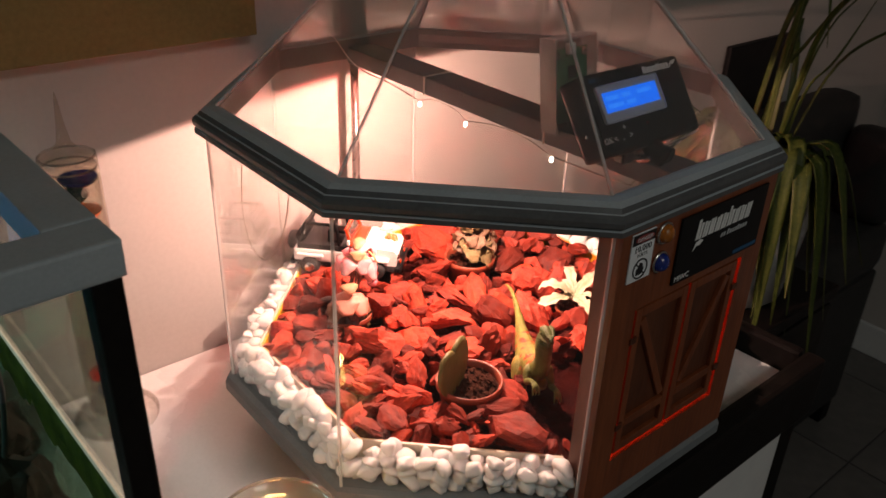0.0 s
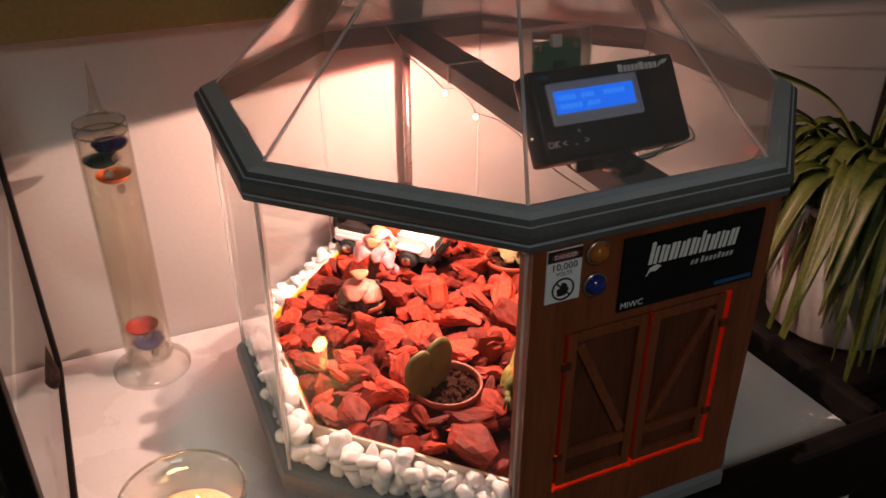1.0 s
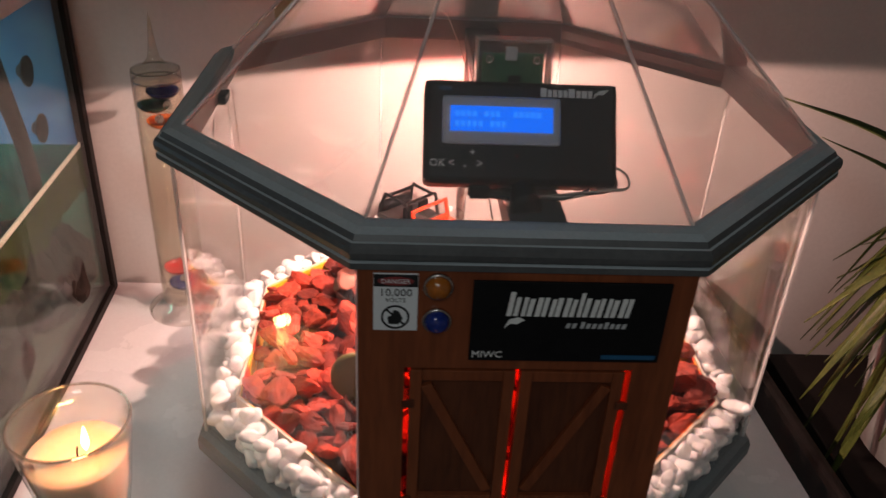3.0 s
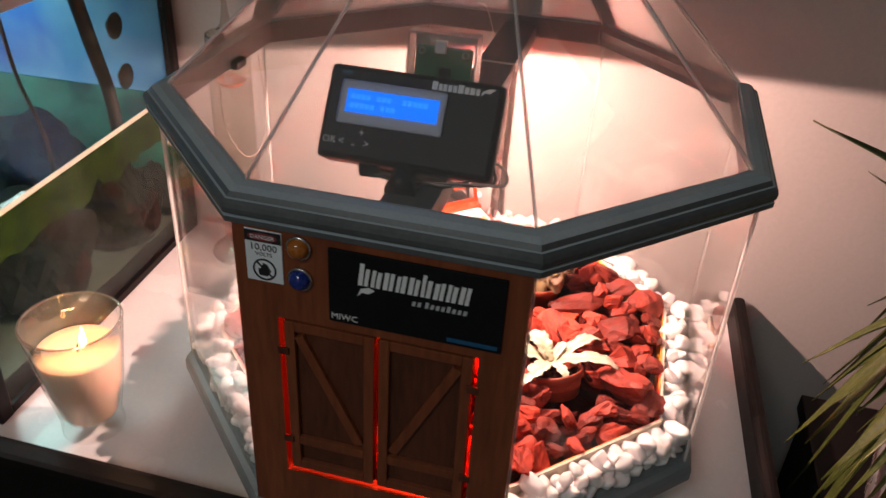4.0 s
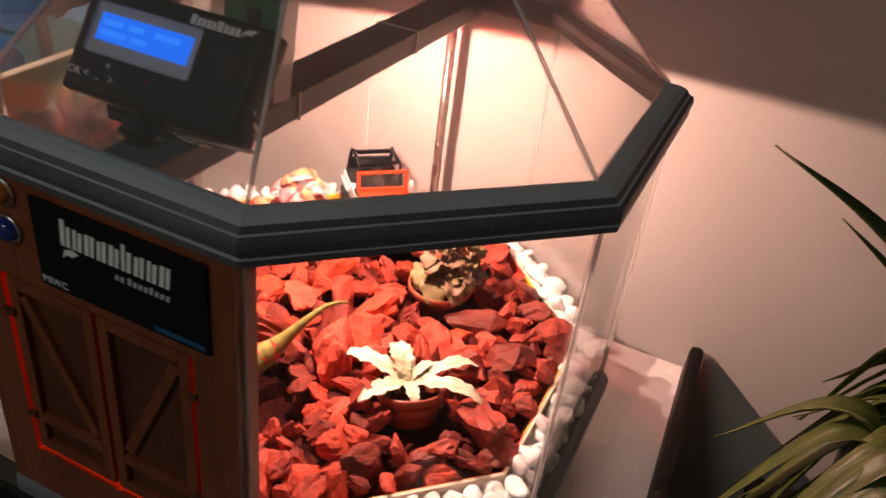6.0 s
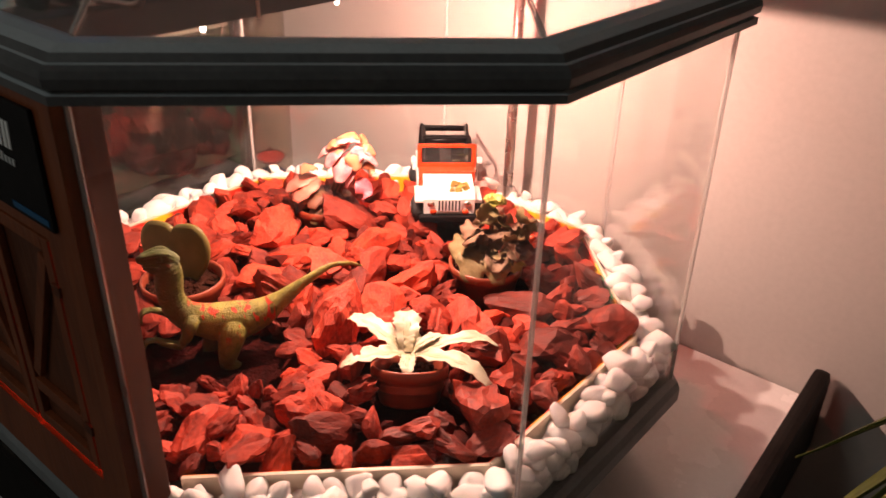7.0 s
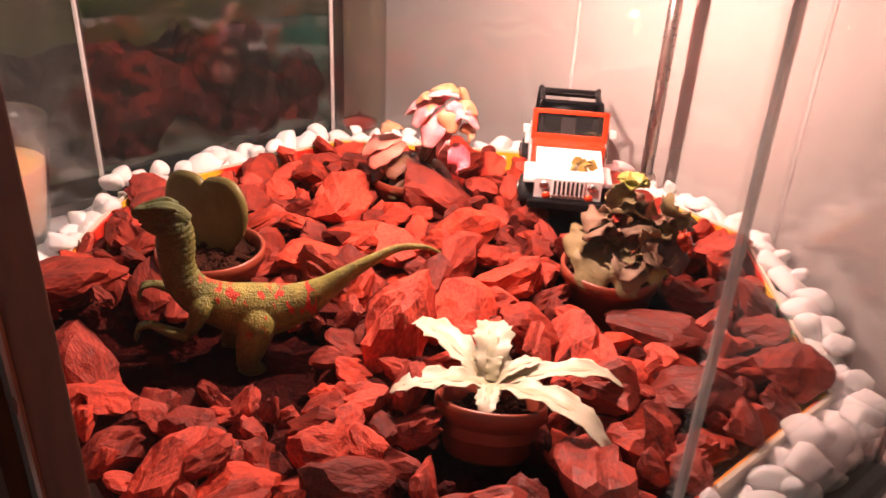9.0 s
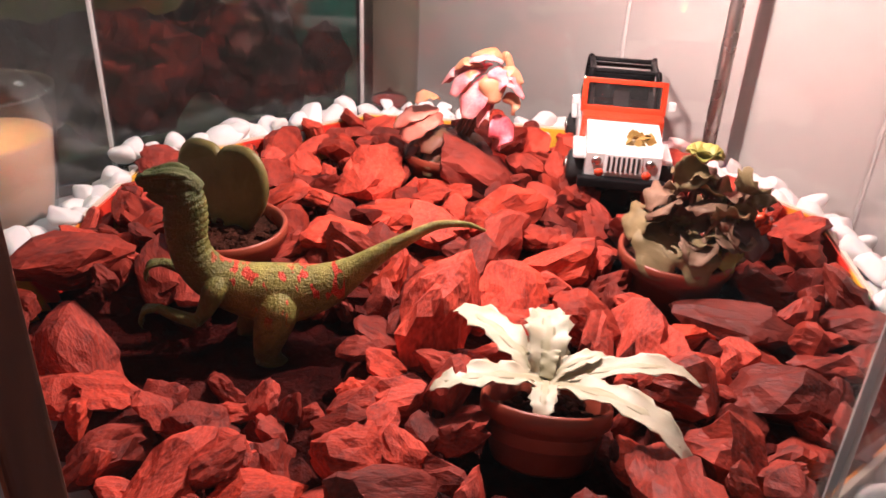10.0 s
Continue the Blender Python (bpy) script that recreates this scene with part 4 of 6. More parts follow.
def round_leaf(m, length, width, cup, seed, bm=None, wav=0.0):
    """A small rounded leaf from its foot at the origin of m along +x."""
    line = [m @ Vector(p) for p in ((0, 0, 0), (length * 0.3, 0, length * 0.05), (length * 0.7, 0, length * 0.03), (length, 0, -length * 0.12))]
    return blade(line, [width * 0.25, width * 0.92, width, width * 0.36], ripple=wav, waves=3, cup=cup, thick=0.0012, seed=seed,
                 up=tuple((m.to_3x3() @ Vector((0, 0, 1))).normalized()), bm=bm)


def heart_plant():
    t = thing("heart_leaf_plant", "heart-shaped olive succulent leaf in a small terracotta pot", "plant", loc=(-0.0885, -0.0910, 0.0775), rz=25)
    pot(t, 0.0315, 0.040)
    # heart outline in x and z, thick in y
    out = []
    for i in range(48):
        a = 2 * math.pi * i / 48
        x = 16 * math.copysign(abs(math.sin(a)) ** 2.2, math.sin(a))
        z = 13 * math.cos(a) - 3.7 * math.cos(2 * a) - 1.6 * math.cos(3 * a) - 0.7 * math.cos(4 * a)
        z += 1.9 * math.exp(-(x / 4.5) ** 2) if math.cos(a) > 0 else 0      # a shallow notch
        out.append((x * 0.00192, (z + 16) * 0.00244))
    bm = bmesh.new()
    rings = []
    for y, s in ((-0.0030, 0.90), (-0.0018, 0.98), (0, 1.0), (0.0018, 0.98), (0.0030, 0.90)):
        rings.append([bm.verts.new((x * s, y, 0.030 + (z - 0.030) * s)) for x, z in out])
    for a, b in zip(rings, rings[1:]):
        for i in range(48):
            bm.faces.new((a[i], a[(i + 1) % 48], b[(i + 1) % 48], b[i]))
    bm.faces.new(rings[0][::-1])
    bm.faces.new(rings[-1])
    bmesh.ops.transform(bm, matrix=pose(-0.0087, 0.0095, -0.0265, -4, -3, 0), verts=bm.verts)
    part("leaf", bm, M_HEART, t, "thick heart-shaped olive leaf", True)


def toothed_leaf(line, widths, seed, n=30, teeth=9, trough=0.28):
    """A stiff leaf with a folded middle and small pointed teeth along wavy margins."""
    rnd = random.Random(seed)
    full = smooth_line([(*p, w) for p, w in zip(line, widths)], n)
    pts, ws = [Vector(p[:3]) for p in full], [max(p[3], 0.0004) for p in full]
    bm = bmesh.new()
    across, rows_t, rows_b = (-1.0, -0.86, -0.5, 0.0, 0.5, 0.86, 1.0), [], []
    ph = [rnd.random(), rnd.random()]
    for i, p in enumerate(pts):
        d = (pts[min(i + 1, n)] - pts[max(i - 1, 0)]).normalized()
        side = d.cross(Vector((0, 0, 1)))
        side = side.normalized() if side.length > 1e-4 else Vector((1, 0, 0))
        nrm = side.cross(d).normalized()
        top, bot = [], []
        for u in across:
            h = 1 if u > 0 else 0
            saw = (i / n * teeth + ph[h]) % 1.0
            out = 1 + (0.34 * (saw ** 2) - 0.08 if abs(u) == 1 else 0)
            wav = 0.16 * ws[i] * abs(u) ** 2 * math.sin(6.28 * (i / n * teeth * 0.5 + ph[h]))
            q = p + side * u * ws[i] * out + nrm * (trough * ws[i] * u * u + wav)
            th = 0.0006 * (1.2 - abs(u))
            top.append(bm.verts.new(q + nrm * th))
            bot.append(bm.verts.new(q - nrm * th))
        rows_t.append(top)
        rows_b.append(bot)
    m = len(across)
    for i in range(n):
        for j in range(m - 1):
            bm.faces.new((rows_t[i][j], rows_t[i][j + 1], rows_t[i + 1][j + 1], rows_t[i + 1][j]))
            bm.faces.new((rows_b[i][j + 1], rows_b[i][j], rows_b[i + 1][j], rows_b[i + 1][j + 1]))
        for j in (0, m - 1):
            bm.faces.new((rows_t[i][j], rows_b[i][j], rows_b[i + 1][j], rows_t[i + 1][j]))
    for i in (0, n):
        for j in range(m - 1):
            bm.faces.new((rows_t[i][j], rows_t[i][j + 1], rows_b[i][j + 1], rows_b[i][j]))
    return bm


def star_plant():
    t = thing("star_plant", "cream white star-shaped plant with wavy leaves in a terracotta pot", "plant", loc=(0.1135, -0.0475, 0.0690))
    pot(t, 0.0262, 0.027, lean=Matrix.Rotation(radians(23), 4, (-0.76, -0.65, 0)))
    hub = Vector((-0.004, 0.003, 0.0045))
    # tip from the pot's middle, height of the arch, half width
    for i, (tip, arch, w) in enumerate((((-0.0690, 0.0030, 0.0020), 0.0095, 0.0078), ((-0.0250, -0.0420, 0.0070), 0.0075, 0.0074), ((-0.0330, 0.0310, 0.0100), 0.0150, 0.0088),
                                        ((0.0430, 0.0590, -0.0104), 0.0105, 0.0060), ((0.0640, 0.0130, -0.0060), 0.0105, 0.0074), ((0.0150, -0.0200, -0.0010), 0.0045, 0.0050),
                                        ((0.0060, 0.0300, 0.0090), 0.0090, 0.0042))):
        tip = Vector(tip)
        flat = Vector((tip.x - hub.x, tip.y - hub.y, 0))
        line = [hub + flat * 0.03, hub + flat * 0.30 + Vector((0, 0, arch * 0.60)), hub + flat * 0.62 + Vector((0, 0, arch * 0.88)),
                hub + flat * 0.88 + Vector((0, 0, (arch * 0.62 + (tip.z - hub.z) * 0.38))), tip]
        leaf = part("leaf", toothed_leaf(line, [w * 0.72, w * 0.95, w, w * 0.52, 0.0007], 40 + i), M_CREAM, t, "cream leaf with toothed margins", True)
        mid = [Vector(p) + Vector((0, 0, 0.0004)) for p in line[:4]]
        part("leaf_vein", blade(mid, [w * 0.30, w * 0.36, w * 0.30, w * 0.12], cup=0.10, thick=0.0010, seed=i), M_CREAMV, leaf, "pale green stripe", True)
    part("leaf", toothed_leaf([hub + Vector((0, 0, 0.001)), hub + Vector((-0.004, 0.005, 0.006)), hub + Vector((-0.006, 0.010, 0.0085)), hub + Vector((-0.006, 0.014, 0.008))],
                              [0.0028, 0.0036, 0.0028, 0.0005], 60), M_CREAMV, t, "small pale inner leaf", True)


def bent_leaf(foot, tip, lift, width, seed, cup=0.3, wav=0.0008, up=(0, 0, 1)):
    """A rounded leaf from foot to tip, its middle lifted by the given vector."""
    foot, tip, lift = Vector(foot), Vector(tip), Vector(lift)
    line = [foot, foot.lerp(tip, 0.32) + lift * 0.8, foot.lerp(tip, 0.70) + lift, tip]
    return blade(line, [width * 0.30, width * 0.95, width * 1.02, width * 0.40], ripple=wav, waves=3, cup=cup, thick=0.0012, seed=seed, up=up)


def curly_plant():
    t = thing("curly_leaf_plant", "olive and brown curly-leaved succulent in a terracotta pot", "plant", loc=(0.0725, 0.0920, 0.0775))
    pot(t, 0.0300, 0.036)
    rnd = random.Random(11)
    r = Vector((0.838, 0.545, 0))                                         # along the heap, which leans over the pot's far rim
    f = Vector((0.545, -0.838, 0))
    stems = [r * a + f * b + Vector((0, 0, z)) for a, b, z in ((0.004, -0.002, 0.052), (0.014, 0.002, 0.044), (0.026, -0.004, 0.036), (0.036, 0.000, 0.022), (-0.008, 0.004, 0.026),
                                                            (0.016, 0.014, 0.026), (0.028, 0.012, 0.018), (0.002, -0.014, 0.034))]
    for p in stems:
        part("stem", tube([(p.x * 0.3, p.y * 0.3, -0.008), (p.x * 0.75, p.y * 0.75, p.z * 0.5), tuple(p)], [0.0020, 0.0017, 0.001], 6, n=6), M_STEM, t)
    for i in range(46):
        p = stems[i % len(stems)]
        k = rnd.uniform(0.35, 1.0)
        q = Vector((p.x * (0.3 + 0.7 * k), p.y * (0.3 + 0.7 * k), p.z * k))
        m = pose(q.x, q.y, q.z, rnd.uniform(-55, 55), rnd.uniform(-45, 35), rnd.uniform(0, 360))
        mat = rnd.choice((M_SUCC, M_SUCC, M_SUCCP, M_SUCCP, M_SUCCP))
        part("leaf", round_leaf(m, rnd.uniform(0.013, 0.021), rnd.uniform(0.0075, 0.0110), rnd.uniform(-0.6, 0.8), i, wav=rnd.uniform(0.0008, 0.0020)), mat, t, "", True)
    top = stems[0]
    for i in range(8):
        m = pose(top.x, top.y, top.z - 0.003, 0, -28 - 7 * (i % 3), i * 47 + 20)
        part("leaf", round_leaf(m, 0.0105, 0.0056, 0.7, 70 + i), M_SUCCY, t, "lime green top leaf", True)
    # broad drooping leaves over the near rim
    for i, (a0, b0, z0, a1, b1, z1, w, mat) in enumerate(((-0.006, 0.000, 0.013, -0.010, 0.029, -0.006, 0.0135, M_SUCC), (0.004, 0.006, 0.010, 0.012, 0.030, -0.005, 0.0110, M_SUCC),
                                                          (-0.010, 0.000, 0.016, -0.026, 0.012, 0.006, 0.0105, M_SUCC), (0.014, 0.002, 0.012, 0.027, 0.014, -0.003, 0.0100, M_SUCCY),
                                                          (-0.006, -0.002, 0.026, -0.018, 0.008, 0.022, 0.0085, M_SUCCP), (0.022, 0.004, 0.020, 0.038, 0.016, 0.008, 0.0110, M_PINKD))):
        part("leaf", bent_leaf(r * a0 + f * b0 + Vector((0, 0, z0)), r * a1 + f * b1 + Vector((0, 0, z1)), (0, 0, 0.007), w, 90 + i, 0.25, 0.0016), mat, t, "broad drooping leaf", True)
    for i in range(2):
        p = r * (0.036 + 0.003 * i) + f * 0.006 + Vector((0, 0, 0.022 - 0.004 * i))
        part("leaf", bent_leaf(p, p + Vector((0.002, -0.002, 0.012)), (0.002, 0, 0), 0.0036, 110 + i), M_JRED, t, "small red leaf", True)


def pink_plant():
    t = thing("pink_leaf_plant", "plant with rounded pink leaves and plum lower leaves in a pot", "plant", loc=(-0.1134, 0.0837, 0.0748))
    pot(t, 0.0285, 0.036)
    rnd = random.Random(23)
    hub = Vector((0.0255, 0.0095, 0.0515))
    r, f = Vector((0.68, 0.733, 0)), Vector((0.733, -0.68, 0))
    # drooping rounded leaves of the head: foot and tip beside, before and above the hub
    head = ((-0.008, 0.004, 0.006, -0.026, 0.008, -0.010, 0.0105, M_PINK), (-0.004, 0.008, 0.004, -0.010, 0.017, -0.017, 0.0105, M_PINK), (0.008, 0.005, 0.004, 0.028, 0.008, -0.008, 0.0105, M_PINK),
            (-0.012, 0.000, 0.010, 0.012, 0.003, 0.013, 0.0105, M_PINK), (-0.004, -0.002, 0.008, -0.022, -0.002, 0.006, 0.0090, M_PINKO), (0.004, 0.008, 0.008, 0.008, 0.017, -0.008, 0.0095, M_PINKO),
            (0.008, 0.000, 0.010, 0.024, 0.002, 0.004, 0.0085, M_PINKO), (0.000, -0.008, 0.006, -0.012, -0.022, -0.006, 0.0105, M_PINK), (0.008, -0.006, 0.006, 0.024, -0.016, -0.006, 0.0105, M_PINK),
            (-0.008, -0.006, 0.005, -0.026, -0.014, -0.008, 0.0105, M_PINK), (0.006, 0.008, -0.020, 0.009, 0.013, -0.042, 0.0095, M_PINKR), (0.004, 0.006, -0.008, -0.002, 0.013, -0.024, 0.0070, M_PINK),
            (0.010, 0.004, -0.006, 0.014, 0.010, -0.018, 0.0065, M_PINKO))
    for i, (a0, b0, c0, a1, b1, c1, w, mat) in enumerate(head + head[:10]):
        k, w = (1.0, w) if i < len(head) else (0.72, w * 0.78)
        off = Vector((rnd.uniform(-0.003, 0.003), rnd.uniform(-0.003, 0.003), rnd.uniform(-0.003, 0.003) + (0.004 if k < 1 else 0)))
        p, q = hub + off + r * a0 + f * b0 + Vector((0, 0, c0)), hub + off + r * a1 * k + f * b1 * k + Vector((0, 0, c1 * k))
        part("leaf", bent_leaf(p, q, (rnd.uniform(-0.002, 0.002), 0, rnd.uniform(0.003, 0.007)), w * 0.92, i, rnd.uniform(-0.6, 0.1), 0.0004), mat if k == 1 else (M_PINK, M_PINKO, M_PINKR)[i % 3], t, "", True)
    for i in range(9):
        a = i * 0.7
        p = hub + Vector((0.008 * math.cos(a), 0.008 * math.sin(a), -0.004))
        part("stem", tube([(0.008 * math.cos(a), 0.008 * math.sin(a), -0.008), (p.x * 0.6, p.y * 0.6, p.z * 0.5), tuple(p)], [0.0014, 0.0012, 0.0009], 6, n=6), M_STEM, t)
    # plum leaves arching out low over the rim
    for i in range(34):
        a = rnd.uniform(0, 6.28)
        c, s = math.cos(a), math.sin(a)
        r0, r1 = rnd.uniform(0.000, 0.012), rnd.uniform(0.018, 0.034)
        z0 = rnd.uniform(0.000, 0.018)
        part("leaf", bent_leaf((r0 * c, r0 * s, z0), (r1 * c + rnd.uniform(-0.006, 0.006), r1 * s + rnd.uniform(-0.006, 0.006), z0 - rnd.uniform(0.004, 0.016)),
                               (0, 0, rnd.uniform(0.004, 0.009)), rnd.uniform(0.0055, 0.0085), 50 + i, -0.3), (M_PINKD, M_PINKD, M_PINKD, M_PINKG, M_PINKD, M_PINKG)[i % 6], t, "", True)
    # broad salmon leaves drooping over the pot's edge, and smaller gilded ones above them
    for i, (deg, r1, z1, z0, w) in enumerate(((214, 0.034, 0.006, 0.018, 0.0105), (240, 0.037, 0.016, 0.028, 0.0130), (268, 0.036, 0.012, 0.026, 0.0120),
                                              (252, 0.024, 0.034, 0.036, 0.0090), (292, 0.030, 0.006, 0.016, 0.0095))):
        a = radians(deg)
        part("leaf", bent_leaf((0.007 * math.cos(a), 0.007 * math.sin(a), z0), (r1 * math.cos(a), r1 * math.sin(a), z1), (0, 0, 0.005), w, 130 + i, -0.12),
             (M_PINKG, M_SALMON, M_SALMON, M_PINKO, M_PINKG)[i], t, "broad salmon leaf", True)


def toy_jeep():
    """An open toy off-road car: red windscreen frame and cowl, white body; its front looks along +x."""
    t = thing("toy_car", "toy off-road car, white with a red windscreen and black roll bars", "toy car", loc=(-0.0440, 0.1785, 0.0655), rz=-47)
    t.scale = (1.14, 1.22, 1.08)
    L, W = 0.054, 0.0235
    part("chassis", box(-L, L - 0.002, -W + 0.004, W - 0.004, 0.006, 0.014, 0.002), M_RUBBER, t)
    bm = box(-L, 0.012, -W, W, 0.0142, 0.0285, 0.003)
    part("tub", bm, M_JWHITE, t, "white rear body")
    part("cockpit", box(-L + 0.004, 0.006, -W + 0.002, W - 0.002, 0.0275, 0.0346, 0.001), M_RUBBER, t, "black interior floor")
    bm = prism([(0.0185, 0.0142), (L - 0.001, 0.0142), (L, 0.028), (L - 0.003, 0.0325), (0.0185, 0.0352)], 2 * (W - 0.0045), m=pose(0, -(W - 0.0045), 0))
    part("bonnet", bm, M_JWHITE, t, "white bonnet")
    part("cowl", box(0.005, 0.0183, -W + 0.0015, W - 0.0015, 0.016, 0.0375, 0.0015), M_JRED, t)
    scr = part("windscreen_frame", box(-0.0022, 0.0010, -W + 0.001, W - 0.001, 0.0, 0.0045, 0.0008, m=pose(0.0075, 0, 0.0362, 0, -14, 0)), M_JRED, t, "red windscreen frame")
    for s in (-1, 1):
        part("screen_pillar", box(-0.0020, 0.0010, s * (W - 0.0022) - 0.0016, s * (W - 0.0022) + 0.0016, 0.0, 0.021, 0.0007, m=pose(0.0075, 0, 0.0362, 0, -14, 0)), M_JRED, t)
    part("screen_bar", box(-0.0022, 0.0010, -W + 0.001, W - 0.001, 0.0178, 0.0210, 0.0007, m=pose(0.0075, 0, 0.0362, 0, -14, 0)), M_JRED, t)
    part("windscreen", box(-0.0012, -0.0004, -W + 0.004, W - 0.004, 0.0045, 0.0178, m=pose(0.0075, 0, 0.0362, 0, -14, 0)), M_THIN, t, "clear windscreen", shadow=False)
    for s in (-1, 1):
        part("roll_bar", tube([(-0.006, s * (W - 0.004), 0.034), (-0.009, s * (W - 0.005), 0.056), (-0.014, s * (W - 0.006), 0.0570), (-0.036, s * (W - 0.006), 0.0570),
                               (-0.042, s * (W - 0.005), 0.056), (-0.048, s * (W - 0.004), 0.034)], 0.0017, 8, n=26), M_BLACK, t, "black roll bar", True)
        part("mirror", box(0.004, 0.007, s * (W + 0.0025) - 0.002, s * (W + 0.0025) + 0.002, 0.040, 0.0455, 0.0008), M_JWHITE, t)
        part("fender", box(0.018, 0.046, s * (W - 0.0018) - 0.0038, s * (W - 0.0018) + 0.0038, 0.0205, 0.0240, 0.0012), M_JWHITE, t)
        part("fender", box(-0.050, -0.022, s * (W - 0.001) - 0.0038, s * (W - 0.001) + 0.0038, 0.0205, 0.0240, 0.0012), M_JWHITE, t)
        part("headlight", lathe([(0.0028, 0), (0.0028, 0.001), (0.0016, 0.0017), (0, 0.0020)], 14, m=pose(L - 0.0004, s * 0.0135, 0.0235, 0, 90, 0)), M_METAL, t, "silver headlight", True)
        part("spot_light", lathe([(0, 0), (0.0024, 0), (0.0024, 0.0016), (0, 0.002)], 12, m=pose(L + 0.0012, s * 0.012, 0.0175, 0, 90, 0)), M_JRED, t, "red front lamp", True)
        part("seat", box(-0.016, -0.004, s * 0.010 - 0.0055, s * 0.010 + 0.0055, 0.0347, 0.0385, 0.0012), M_BLACK, t)
        part("seat_back", box(-0.019, -0.0158, s * 0.010 - 0.0055, s * 0.010 + 0.0055, 0.0352, 0.0500, 0.0012), M_BLACK, t)
    for x in (-0.012, -0.038):
        part("cross_tube", tube([(x, -W + 0.006, 0.0570), (x, W - 0.006, 0.0570)], 0.0016, 8), M_BLACK, t)
    part("cross_tube", tube([(-0.044, -W + 0.005, 0.052), (-0.044, W - 0.005, 0.052)], 0.0014, 8), M_BLACK, t)
    part("soft_top_roll", tube([(-0.047, -W + 0.006, 0.040), (-0.047, W - 0.006, 0.040)], 0.0055, 12), M_BLACK, t, "rolled black soft top", True)
    part("grille", box(L - 0.0012, L + 0.0006, -0.0095, 0.0095, 0.0165, 0.0285, 0.0006), M_JWHITE, t)
    for i in range(7):
        y = -0.0075 + i * 0.0025
        part("grille_slot", box(L + 0.0004, L + 0.0010, y - 0.0006, y + 0.0006, 0.0180, 0.0270), M_RUBBER, t)
    part("bumper", box(L - 0.002, L + 0.0045, -W + 0.001, W - 0.001, 0.0085, 0.0140, 0.0012), M_BLACK, t, "black front bumper")
    part("rear_bumper", box(-L - 0.004, -L + 0.001, -W + 0.001, W - 0.001, 0.0085, 0.0140, 0.0012), M_BLACK, t)
    rnd = random.Random(2)
    bm = bmesh.new()
    for i in range(26):
        u = rnd.random()
        prism([(-0.0026, 0), (0.0010, -0.0022), (0.0032, 0.0002), (0.0006, 0.0024)], 0.00025, bm=bm,
              m=pose(L - 0.004 - 0.013 * u, 0.0085 + rnd.uniform(-0.0065, 0.0055), 0.0336 + 0.0014 * u, 90 + rnd.uniform(-6, 6), rnd.uniform(0, 360), 0))
    part("bonnet_print", bm, M_PRINT, t, "mottled yellow and brown print")
    wheel = [(0.0, -0.005), (0.0075, -0.005), (0.0098, -0.0035), (0.0102, 0.0), (0.0098, 0.0035), (0.0075, 0.005), (0.0, 0.005)]
    for x in (0.032, -0.036):
        for s in (-1, 1):
            w = part("wheel", lathe(wheel, 24, m=pose(x, s * (W - 0.001), 0.0102, 90)), M_RUBBER, t, "black toy tyre", True)
            part("rim", lathe([(0, 0.0), (0.0055, 0.0), (0.0050, 0.0012), (0.0018, 0.0006), (0.0012, 0.0018), (0, 0.0018)], 16, m=pose(x, s * (W + 0.0042), 0.0102, -90 * s)), M_METAL, w, "silver rim", True)
    part("spare_wheel", lathe(wheel, 24, m=pose(-L - 0.0055, 0, 0.026, 0, 90, 0)), M_RUBBER, t, "", True)


